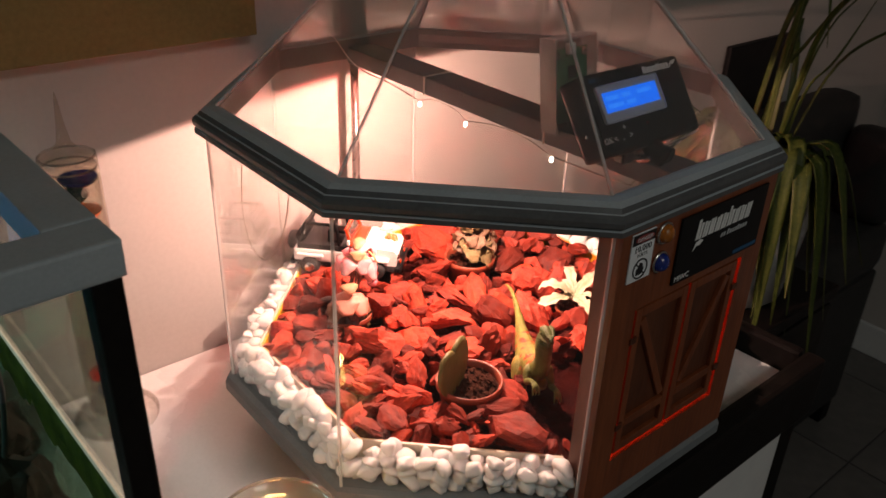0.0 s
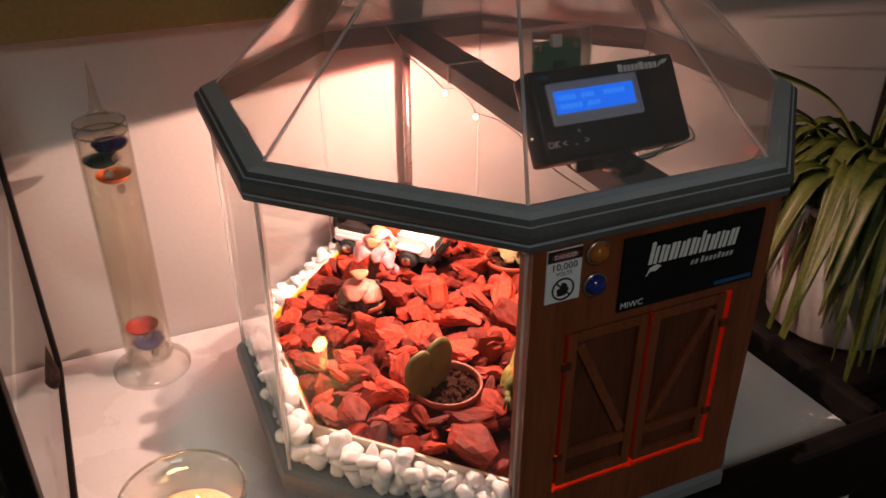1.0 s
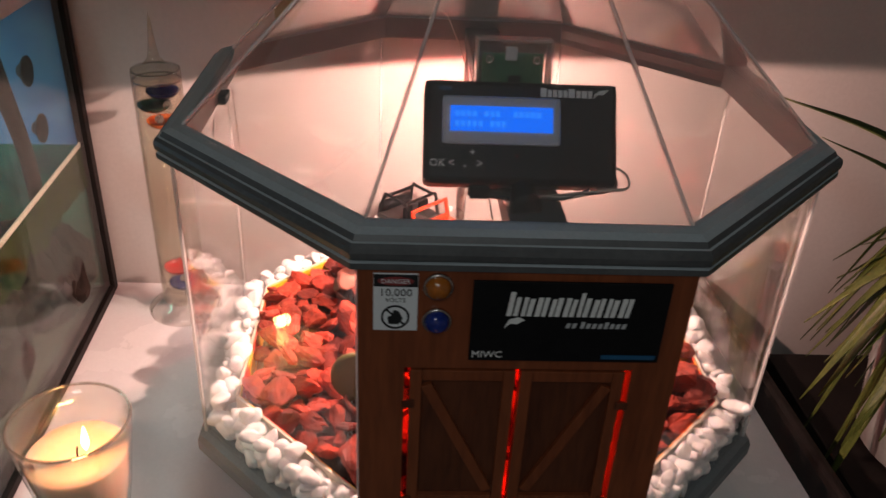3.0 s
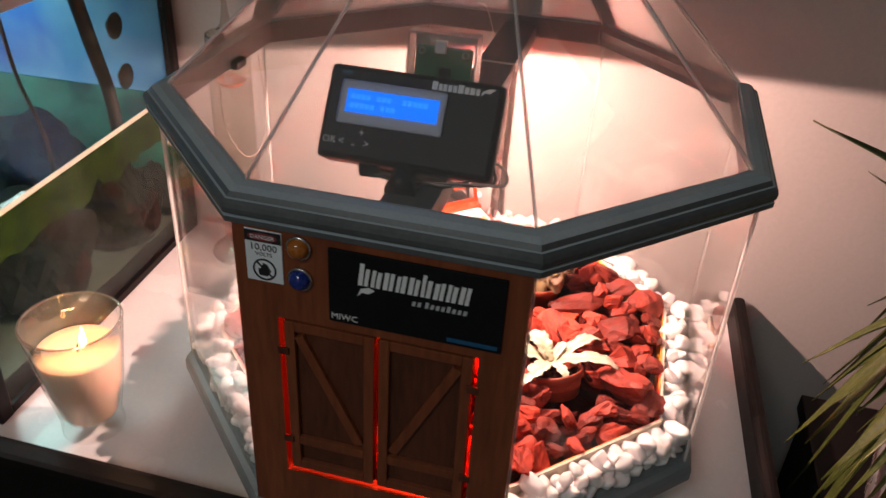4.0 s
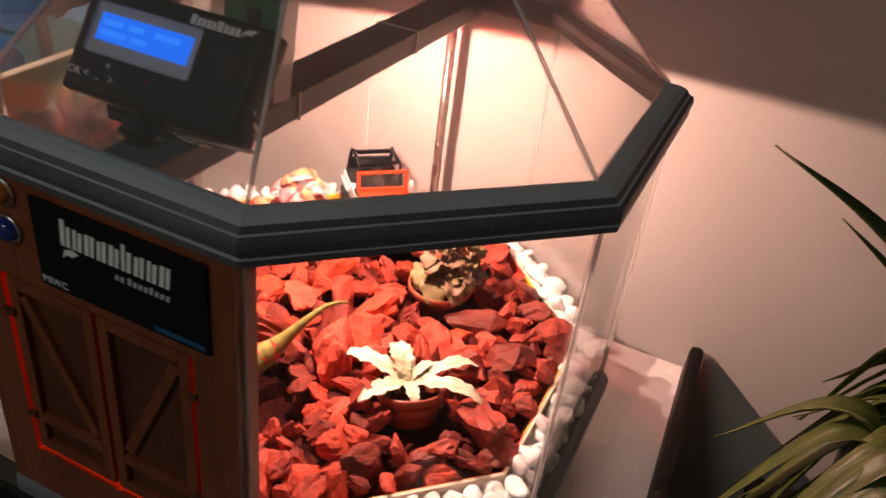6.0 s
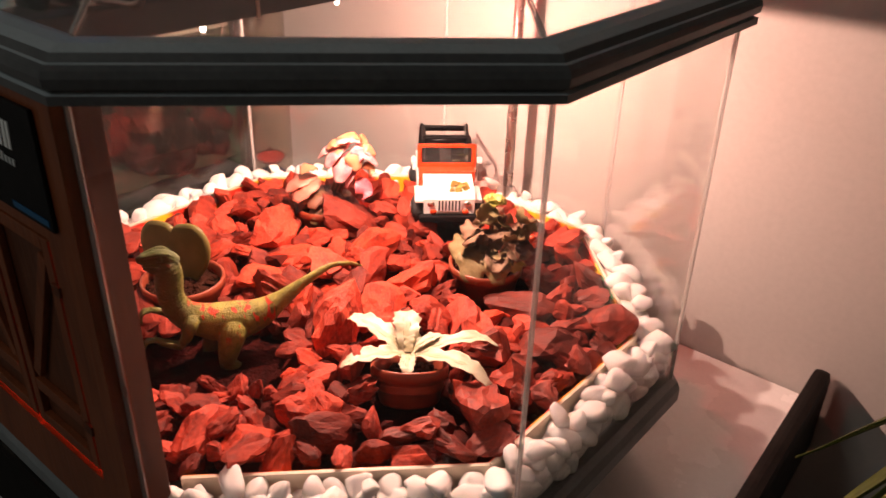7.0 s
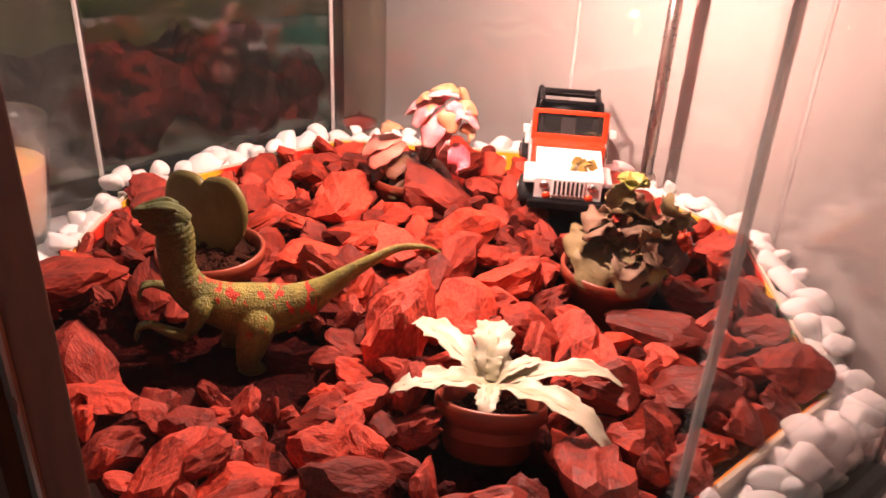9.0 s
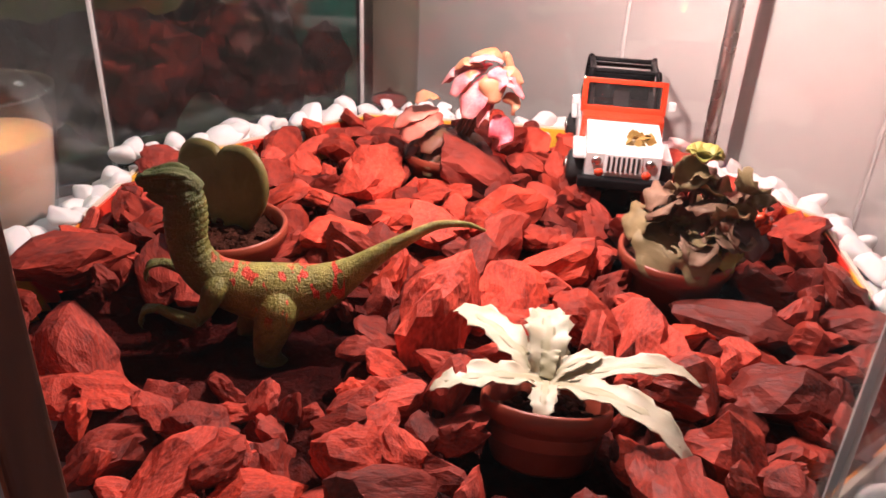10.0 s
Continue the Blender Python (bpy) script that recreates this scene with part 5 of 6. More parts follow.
def dinosaur():
    """A small upright toy dinosaur, one plain mesh; its head looks along +x, its heels stand at z = 0."""
    bm = bmesh.new()
    # tail, trunk and neck as one tapering body: place along the spine, height, radius
    spine = ((-0.0930, 0.0630, 0.0007), (-0.0831, 0.0672, 0.0016), (-0.0690, 0.0680, 0.0023), (-0.0560, 0.0628, 0.0033), (-0.0425, 0.0553, 0.0047), (-0.0290, 0.0462, 0.0074),
             (-0.0150, 0.0385, 0.0116), (0.0000, 0.0352, 0.0150), (0.0130, 0.0360, 0.0152), (0.0255, 0.0395, 0.0134), (0.0370, 0.0460, 0.0112), (0.0440, 0.0555, 0.0098),
             (0.0462, 0.0660, 0.0092), (0.0458, 0.0765, 0.0098), (0.0452, 0.0860, 0.0090), (0.0470, 0.0920, 0.0068))
    tube([(x, -0.003 * max(0, -x - 0.05) / 0.04, z) for x, z, r in spine], [r for x, z, r in spine], 20, bm=bm, flat=0.84, n=180)
    for v in bm.verts:                                                   # ringed skin folds of the neck
        if v.co.z > 0.052 and v.co.x > 0.026:
            k = 1 + 0.034 * math.sin((v.co.z + 0.25 * v.co.x) * 1750) * min(1, (v.co.z - 0.052) / 0.008)
            v.co.x, v.co.y = 0.0455 + (v.co.x - 0.0455) * k, v.co.y * k
    # skull with a heavy brow, snout, lips and parted jaw
    tube([(0.0390, 0, 0.0890), (0.0445, 0, 0.0930), (0.0505, 0, 0.0950), (0.0570, 0, 0.0950), (0.0620, 0, 0.0952), (0.0645, 0, 0.0945)], [0.0050, 0.0068, 0.0062, 0.0048, 0.0036, 0.0018], 14, bm=bm, flat=0.80, n=20)
    tube([(0.0435, 0, 0.0830), (0.0495, 0, 0.0845), (0.0555, 0, 0.0868), (0.0610, 0, 0.0892)], [0.0056, 0.0044, 0.0033, 0.0016], 12, bm=bm, flat=0.82, n=12)
    for s in (-1, 1):
        tube([(0.0425, s * 0.0040, 0.0985), (0.0485, s * 0.0052, 0.1000), (0.0550, s * 0.0042, 0.0992), (0.0615, s * 0.0024, 0.0982)], [0.0008, 0.0017, 0.0014, 0.0008], 8, bm=bm, n=10)
        tube([(0.0465, s * 0.0052, 0.0905), (0.0535, s * 0.0046, 0.0912), (0.0615, s * 0.0026, 0.0922)], [0.0009, 0.0012, 0.0009], 8, bm=bm, n=8)
        tube([(0.0435, s * 0.0052, 0.0868), (0.0470, s * 0.0060, 0.0860), (0.0500, s * 0.0050, 0.0872)], [0.0010, 0.0017, 0.0008], 8, bm=bm, n=6)
        bmesh.ops.create_icosphere(bm, subdivisions=2, radius=0.0016, matrix=pose(0.0495, s * 0.0054, 0.0958))
        # legs: thigh, shank, heel, foot and toes
        k = 0.000 if s > 0 else 0.010
        tube([(0.0060, s * 0.003, 0.038), (0.0075 + k * 0.2, s * 0.0080, 0.0320), (0.0110 + k * 0.6, s * 0.0115, 0.0215), (0.0150 + k, s * 0.0125, 0.0075)], [0.0075, 0.0105, 0.0088, 0.0056], 14, bm=bm, n=18)
        tube([(0.0155 + k, s * 0.0125, 0.0095), (0.0095 + k, s * 0.0125, 0.0030), (0.0030 + k, s * 0.0125, -0.0015)], [0.0062, 0.0052, 0.0040], 12, bm=bm, n=10)
        tube([(0.0035 + k, s * 0.0125, 0.0015), (0.0110 + k, s * 0.0125, -0.0050), (0.0215 + k, s * 0.0125, -0.0080)], [0.0040, 0.0034, 0.0028], 10, bm=bm, n=8)
        for q in (-1, 0, 1):
            tube([(0.0205 + k, s * 0.0125 + q * 0.0012, -0.0078), (0.0270 + k, s * 0.0125 + q * 0.0040, -0.0085), (0.0310 + k, s * 0.0125 + q * 0.0050, -0.0095)], [0.0020, 0.0016, 0.0004], 8, bm=bm, n=6)
        # arms: shoulder, elbow, wrist and three hooked fingers
        j = 0.0 if s > 0 else 0.011
        tube([(0.0320, s * 0.004, 0.0470), (0.0355, s * 0.0090, 0.0440), (0.0395, s * 0.0118, 0.0360 + j * 0.4), (0.0445, s * 0.0125, 0.0285 + j * 0.7)], [0.0042, 0.0056, 0.0042, 0.0026], 12, bm=bm, n=14)
        tube([(0.0435, s * 0.0125, 0.0290 + j * 0.7), (0.0520, s * 0.0124, 0.0325 + j), (0.0615, s * 0.0115, 0.0375 + j)], [0.0035, 0.0031, 0.0022], 10, bm=bm, n=10)
        for q in (-1, 0, 1):
            tube([(0.0605, s * 0.0115 + q * 0.0010, 0.0372 + j), (0.0665, s * 0.0112 + q * 0.0024, 0.0365 + j), (0.0690, s * 0.0110 + q * 0.0030, 0.0315 + j), (0.0682, s * 0.0110 + q * 0.0030, 0.0275 + j)],
                 [0.0015, 0.0013, 0.0010, 0.0003], 7, bm=bm, n=9)
    ob = part("toy_dinosaur", bm, M_DINO, smooth=True)
    re = ob.modifiers.new("fuse", "REMESH")
    re.mode, re.voxel_size, re.use_smooth_shade = "VOXEL", 0.00050, True
    sm = ob.modifiers.new("soften", "SMOOTH")
    sm.factor, sm.iterations = 0.5, 2
    ob.matrix_basis = pose(-0.0122, -0.0934, 0.0372, 0, 0, -120)
    tagged(ob, "green rubber toy dinosaur with red flank marks on the bark", "toy")


KEEP_OUT = ((-0.008, -0.128, 0.026), (0.042, -0.118, 0.015), (0.024, -0.112, 0.020), (-0.012, -0.158, 0.020), (-0.036, -0.164, 0.022), (-0.066, -0.176, 0.018), (0.006, -0.080, 0.014), (-0.052, -0.146, 0.018), (-0.010, -0.104, 0.024), (0.018, -0.124, 0.018), (-0.026, -0.140, 0.024), (-0.097, 0.066, 0.014), (-0.0885, -0.091, 0.030), (0.114, -0.047, 0.028), (0.138, -0.074, 0.021), (0.124, -0.086, 0.012), (-0.016, 0.148, 0.022), (0.002, 0.132, 0.018), (0.094, 0.060, 0.013), (0.0725, 0.092, 0.030), (-0.1134, 0.0837, 0.026))


def bark_mesh(i, level=3, mat=M_BARK):
    """A split piece of bark: an angular slab with broken faces, flaking in layers."""
    rnd = random.Random(100 + i)
    bm = bmesh.new()
    bmesh.ops.create_icosphere(bm, subdivisions=level, radius=1)
    wide, high = rnd.uniform(0.66, 1.0), rnd.uniform(0.40, 0.70)
    o = Vector((i * 5.3, i * 2.1, i * 0.7))
    planes = [(Vector((0, 0, 1)), 0.5), (Vector((0, 0, -1)), 0.5)]
    planes = [(Vector((rnd.uniform(-0.3, 0.3), rnd.uniform(-0.3, 0.3), q.z)).normalized(), d) for q, d in planes]
    for k in range(7):
        a = k * 0.898 + rnd.uniform(-0.38, 0.38)
        planes.append((Vector((math.cos(a), math.sin(a), rnd.uniform(-0.8, 0.8))).normalized(), rnd.uniform(0.32, 0.56)))
    for v in bm.verts:
        d = v.co.normalized()
        r = min([0.72] + [q / max(d.dot(nv), 1e-3) for nv, q in planes if d.dot(nv) > 0.05])
        p = d * r
        layer = round(3.2 * noise.noise(Vector((p.x * 1.1, p.y * 2.4, p.z * 7)) + o)) / 3.2
        g = 1 + 0.20 * layer + 0.20 * noise.noise(Vector((p.x * 3, p.y * 7, p.z * 7)) + o) + 0.08 * noise.noise(Vector((p.x * 13, p.y * 16, p.z * 16)) + o)
        v.co = Vector((p.x * (1 + 0.10 * noise.noise(p * 7 - o)), p.y * wide * g, p.z * high * g))
    return mesh_of("bark_piece", bm, mat)


def splinter_mesh(i):
    rnd = random.Random(400 + i)
    bm = bmesh.new()
    bmesh.ops.create_icosphere(bm, subdivisions=1, radius=0.5)
    for v in bm.verts:
        v.co = Vector((v.co.x * rnd.uniform(0.8, 1.3), v.co.y * rnd.uniform(0.6, 1.2), v.co.z * rnd.uniform(0.6, 1.2)))
    return mesh_of("bark_splinter", bm, M_BARKF)


def inside_oct(x, y, r):
    ap = r * math.cos(radians(22.5))
    return all(x * math.cos(radians(45 * k)) + y * math.sin(radians(45 * k)) < ap for k in range(8))


def bark_bed():
    t = thing("bark_mulch", "bed of red dyed bark pieces inside the terrarium", "bark")
    bm = bmesh.new()
    n = 60
    grid = {}
    r = R_CARD - 0.003
    for i in range(n + 1):
        for j in range(n + 1):
            x, y = (i / n * 2 - 1) * r, (j / n * 2 - 1) * r
            if inside_oct(x, y, r):
                grid[i, j] = bm.verts.new((x, y, 0.0420 + 0.006 * (math.hypot(x, y) / r) ** 6 + 0.004 * noise.noise(Vector((x, y, 0)) * 60)))
    for (i, j), v in list(grid.items()):
        q = [grid.get(k) for k in ((i, j), (i + 1, j), (i + 1, j + 1), (i, j + 1))]
        if all(q):
            bm.faces.new(q)
    bmesh.ops.solidify(bm, geom=bm.faces[:], thickness=0.004)
    tagged(part("fine_bark", bm, M_BARKF, t, "fine crumbled red bark, darkened as gap shade"), kind="stuff")
    kinds = [bark_mesh(i) for i in range(22)]
    dark_kinds = [bark_mesh(i + 70, mat=M_BARK_DARK) for i in range(8)]                # pieces towards the right are darker and a little glossier
    rnd = random.Random(77)
    placed, tries = [], 0
    while len(placed) < 300 and tries < 40000:
        tries += 1
        x, y = rnd.uniform(-r, r), rnd.uniform(-r, r)
        s = rnd.choice((0.022, 0.028, 0.034, 0.039, 0.044, 0.050)) * rnd.uniform(0.9, 1.1) * (1.0 if tries < 9000 else 0.7)
        s *= 0.78 if y < -0.10 and x < 0.06 else 1.0                      # smaller ones lie before the doors
        if not inside_oct(x, y, r - s * 0.30):
            continue
        if any(math.hypot(x - a, y - b) < q + s * 0.30 for a, b, q in KEEP_OUT):
            continue
        gap = 0.42 if tries < 20000 else 0.33
        if any(math.hypot(x - a, y - b) < (s + c) * gap for a, b, c in placed):
            continue
        placed.append((x, y, s))
    for x, y, s in placed:
        ob = new("bark_piece", rnd.choice(dark_kinds if x + 0.25 * y > 0.140 + rnd.uniform(-0.025, 0.025) else kinds))
        ob.parent = t
        q = rnd.choice((1.0, 1.0, 1.05, 1.15, 1.4))                       # some are long slivers
        z = 0.0570 + 0.10 * s + 0.003 * (math.hypot(x, y) > 0.17) + rnd.uniform(-0.004, 0.010)
        ob.matrix_basis = pose(x, y, z, rnd.gauss(0, 30), rnd.gauss(0, 26), rnd.uniform(0, 360)) @ Matrix.Diagonal((s * 1.16 * (q + 1) / 2, s * 1.08 / q, s * rnd.uniform(0.8, 1.15), 1))
    # half-buried pieces below them, coloured dark for the shade in the gaps
    v, f = [], []
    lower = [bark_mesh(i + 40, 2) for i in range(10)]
    for i in range(700):
        x, y = rnd.uniform(-r, r), rnd.uniform(-r, r)
        s = rnd.uniform(0.020, 0.042)
        if not inside_oct(x, y, r - s * 0.45) or any(math.hypot(x - a, y - b) < q + s * 0.35 for a, b, q in KEEP_OUT):
            continue
        m = pose(x, y, 0.0470 + rnd.uniform(-0.003, 0.003), rnd.gauss(0, 35), rnd.gauss(0, 25), rnd.uniform(0, 360)) @ Matrix.Diagonal((s, s, s * 0.8, 1))
        me = lower[i % 10]
        o = len(v)
        v += [tuple(m @ w.co) for w in me.vertices]
        f += [[o + k for k in p.vertices] for p in me.polygons]
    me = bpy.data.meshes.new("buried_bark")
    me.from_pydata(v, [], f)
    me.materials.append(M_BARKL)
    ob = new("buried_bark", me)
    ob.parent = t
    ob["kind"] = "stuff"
    # smaller splinters in the gaps, their colour darkened as shade too
    chips = [splinter_mesh(i) for i in range(8)]
    v, f = [], []
    for i in range(260):
        x, y = rnd.uniform(-r, r), rnd.uniform(-r, r)
        s = rnd.uniform(0.006, 0.015)
        if not inside_oct(x, y, r - 0.010) or any(math.hypot(x - a, y - b) < q + 0.004 for a, b, q in KEEP_OUT):
            continue
        m = pose(x, y, 0.0545 + rnd.uniform(0, 0.008), rnd.uniform(-40, 40), rnd.uniform(-30, 30), rnd.uniform(0, 360)) @ Matrix.Diagonal((s, s * 0.6, s * 0.5, 1))
        me = chips[i % 8]
        o = len(v)
        v += [m @ w.co for w in me.vertices]
        f += [[o + k for k in p.vertices] for p in me.polygons]
    me = bpy.data.meshes.new("bark_splinters")
    me.from_pydata([tuple(p) for p in v], [], f)
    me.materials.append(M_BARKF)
    ob = new("bark_splinters", me)
    ob.parent = t
    ob["kind"] = "stuff"


def pebble_mesh(i):
    """A broken marble chip: a rounded-off polyhedron; every third one a smooth, tumbled pebble."""
    rnd = random.Random(300 + i)
    bm = bmesh.new()
    o = Vector((rnd.uniform(-9, 9), rnd.uniform(-9, 9), rnd.uniform(-9, 9)))
    cuts = [(Vector((rnd.gauss(0, 1), rnd.gauss(0, 1), rnd.gauss(0, 1))).normalized(), rnd.uniform(0.30, 0.46)) for _ in range(11 if i % 3 else 8)]
    bmesh.ops.create_icosphere(bm, subdivisions=3, radius=0.5)
    for v in bm.verts:
        d = v.co.normalized()
        r = 0.54 + 0.06 * noise.noise(d * 1.6 + o)
        near_r = [q / max(d.dot(c), 1e-3) for c, q in cuts if d.dot(c) > 0.3]
        soft = 75.0 if i % 3 else 22.0
        total = math.exp(-soft * r) + sum(math.exp(-soft * q) for q in near_r)
        v.co = d * (-math.log(total) / soft * 1.0 + 0.02 + 0.012 * noise.noise(d * 7 + o))
    return mesh_of("pebble", bm, M_PEBBLE, True)


def pebble_band():
    t = thing("white_pebbles", "band of white marble pebbles behind the clear walls", "pebbles")
    kinds = [pebble_mesh(i) for i in range(15)]
    rnd = random.Random(9)
    ap0, ap1 = R_CARD * math.cos(radians(22.5)) + 0.004, R_GLASS * math.cos(radians(22.5)) - 0.0035
    spots = []
    for side in range(8):
        if side == 6:
            continue                                                   # behind the wooden front nothing shows
        a = radians(45 * side)
        cs, sn = math.cos(a), math.sin(a)
        for layer in range(4):
            z = Z_BASE + 0.0062 + layer * 0.0088
            step = 0.0145
            half = ap1 * math.tan(radians(22.5))
            k = int(2 * half / step)
            for i in range(k):
                for row in (0, 1):
                    u = -half + (i + 0.5) * 2 * half / k + rnd.uniform(-0.003, 0.003)
                    w = (ap1 - 0.0058 if row else ap0 + 0.0062) + rnd.uniform(-0.0015, 0.0010)
                    lim = w * math.tan(radians(22.5)) - 0.003
                    if abs(u) > lim:
                        continue
                    s = rnd.uniform(0.0105, 0.0205)
                    high = 0.6 if side in (1, 2, 3, 4) else 0.3
                    if layer == 3 and rnd.random() > 0.75 * high:
                        continue
                    spots.append((layer, row, w * cs - u * sn, w * sn + u * cs, z + rnd.uniform(-0.002, 0.002), s, side))
    def near(q):
        return (q[0] >= 2) * 2 + q[1] + (q[6] in (5, 4, 7, 0)) * 0.5
    order = sorted(spots, key=lambda q: (-near(q), q[2], q[3]))
    v, f = [], []
    for i, (layer, row, x, y, z, s, side) in enumerate(order):
        me = rnd.choice(kinds)
        sc = (s * rnd.uniform(1.0, 1.45), s * rnd.uniform(0.85, 1.1), s * rnd.uniform(0.65, 0.95))
        m = pose(x, y, z, rnd.uniform(-40, 40), rnd.uniform(-40, 40), rnd.uniform(0, 360)) @ Matrix.Diagonal((*sc, 1))
        if i < 300:
            ob = new("pebble", me)
            ob.parent = t
            ob.matrix_basis = m
        else:
            o = len(v)
            v += [tuple(m @ w.co) for w in me.vertices]
            f += [[o + k for k in p.vertices] for p in me.polygons]
    me = bpy.data.meshes.new("pebble_fill")
    me.from_pydata(v, [], f)
    me.materials.append(M_PEBBLE)
    for p in me.polygons:
        p.use_smooth = True
    ob = new("pebble_fill", me)
    ob.parent = t
    ob["kind"] = "stuff"


# ---- things on the table and beside it ----
def thermometer():
    t = thing("galileo_thermometer", "glass tube thermometer with coloured floating balls on a glass foot", "thermometer", loc=(-0.335, 0.196, TABLE))
    part("foot", lathe([(0, 0), (0.040, 0), (0.043, 0.003), (0.043, 0.007), (0.038, 0.011), (0.028, 0.013), (0.026, 0.018), (0, 0.018)], 40), M_FOOT, t, "thick clear glass foot", True, False)
    part("tube", lathe([(0.0245, 0.0185), (0.0258, 0.024), (0.0258, 0.300), (0.0240, 0.304), (0.0120, 0.308), (0.0060, 0.316), (0.0040, 0.330), (0.0016, 0.355), (0, 0.362)], 36),
         M_COLUMN, t, "tall clear glass tube", True, False)
    for z in (0.2905, 0.3015):
        part("glass_ring", lathe([(0.0236, z), (0.0252, z), (0.0252, z + 0.0016), (0.0236, z + 0.0016), (0.0236, z)], 36), M_FOOT, t, "thick ring of glass", True, False)
    part("liquid", lathe([(0, 0.020), (0.0240, 0.022), (0.0244, 0.290), (0, 0.290)], 32), M_LIQ, t, "clear liquid", True, False)
    blue = surface("blue_float", (0.01, 0.015, 0.12), (0.02, 0.03, 0.2), 40, 0.15, 0.05, coat=0.5)
    green = surface("dark_green_float", (0.01, 0.03, 0.02), (0.02, 0.05, 0.035), 40, 0.15, 0.05, coat=0.5)
    orange = surface("orange_float", (0.45, 0.09, 0.01), (0.6, 0.14, 0.02), 40, 0.15, 0.05, coat=0.5)
    red = surface("red_float", (0.35, 0.015, 0.01), (0.45, 0.03, 0.02), 40, 0.15, 0.05, coat=0.5)
    for x, y, z, c, lab in ((0.0055, -0.0025, 0.279, blue, "dark blue float"), (-0.0055, -0.0015, 0.263, green, "dark green float"), (0.003, -0.004, 0.246, orange, "orange float"),
                            (0.002, -0.002, 0.040, blue, "dark blue float"), (-0.002, 0.000, 0.060, red, "red float")):
        b = part("float", lathe([(0, -0.0080), (0.0076, -0.0068), (0.0146, -0.0032), (0.0176, 0.0006), (0.0178, 0.0018)], 24, m=pose(x, y, z)), c, t, lab, True)
        part("float_glass", lathe([(0.0179, 0.0018), (0.0156, 0.0050), (0.0092, 0.0078), (0.0028, 0.0096), (0.0012, 0.0135), (0, 0.0140)], 20, m=pose(x, y, z)), M_THIN, b, "clear upper float half", True, False)
        part("tag", lathe([(0, -0.0006), (0.0048, -0.0005), (0.0048, 0.0005), (0, 0.0005)], 20, m=pose(x + 0.004, y - 0.002, z - 0.0150, 80, 0, 15)), M_TUBE, b, "small metal tag")


def candle():
    t = thing("candle_glass", "burning cream candle in a clear tapered glass", "candle", loc=(-0.330, -0.154, TABLE))
    out = [(0, 0.0), (0.0290, 0.0), (0.0302, 0.002), (0.0302, 0.007), (0.0285, 0.014), (0.0300, 0.024), (0.0370, 0.060), (0.0430, 0.105), (0.0462, 0.1300), (0.0462, 0.1312)]
    inn = [(0.0440, 0.1312), (0.0408, 0.105), (0.0348, 0.060), (0.0280, 0.026), (0.0245, 0.0185), (0, 0.0175)]
    part("glass", lathe(out + inn, 44), M_THIN, t, "clear tapered glass", True, False)
    part("rim", lathe([(0.0441, 0.1313), (0.0462, 0.1313), (0.0466, 0.1324), (0.0452, 0.1332), (0.0438, 0.1324), (0.0441, 0.1313)], 44), M_FOOT, t, "thick shiny glass rim", True, False)
    part("wax", lathe([(0, 0.0180), (0.0243, 0.0190), (0.0276, 0.0265), (0.0344, 0.060), (0.0392, 0.0965), (0.0380, 0.0980), (0.028, 0.0965), (0.012, 0.0945), (0, 0.0940)], 44), M_WAX, t, "peach cream wax with a melted top", True)
    part("wick", tube([(0, 0, 0.093), (0.0006, 0, 0.100), (0.0016, 0, 0.104)], 0.0008, 6), M_RUBBER, t)
    part("flame", lathe([(0, 0.1005), (0.0024, 0.105), (0.0034, 0.1095), (0.0027, 0.1160), (0.0014, 0.1235), (0, 0.1270)], 16, m=pose(0.001, 0, 0, 0, 4, 0)), M_FLAME, t, "yellow candle flame", True, False)


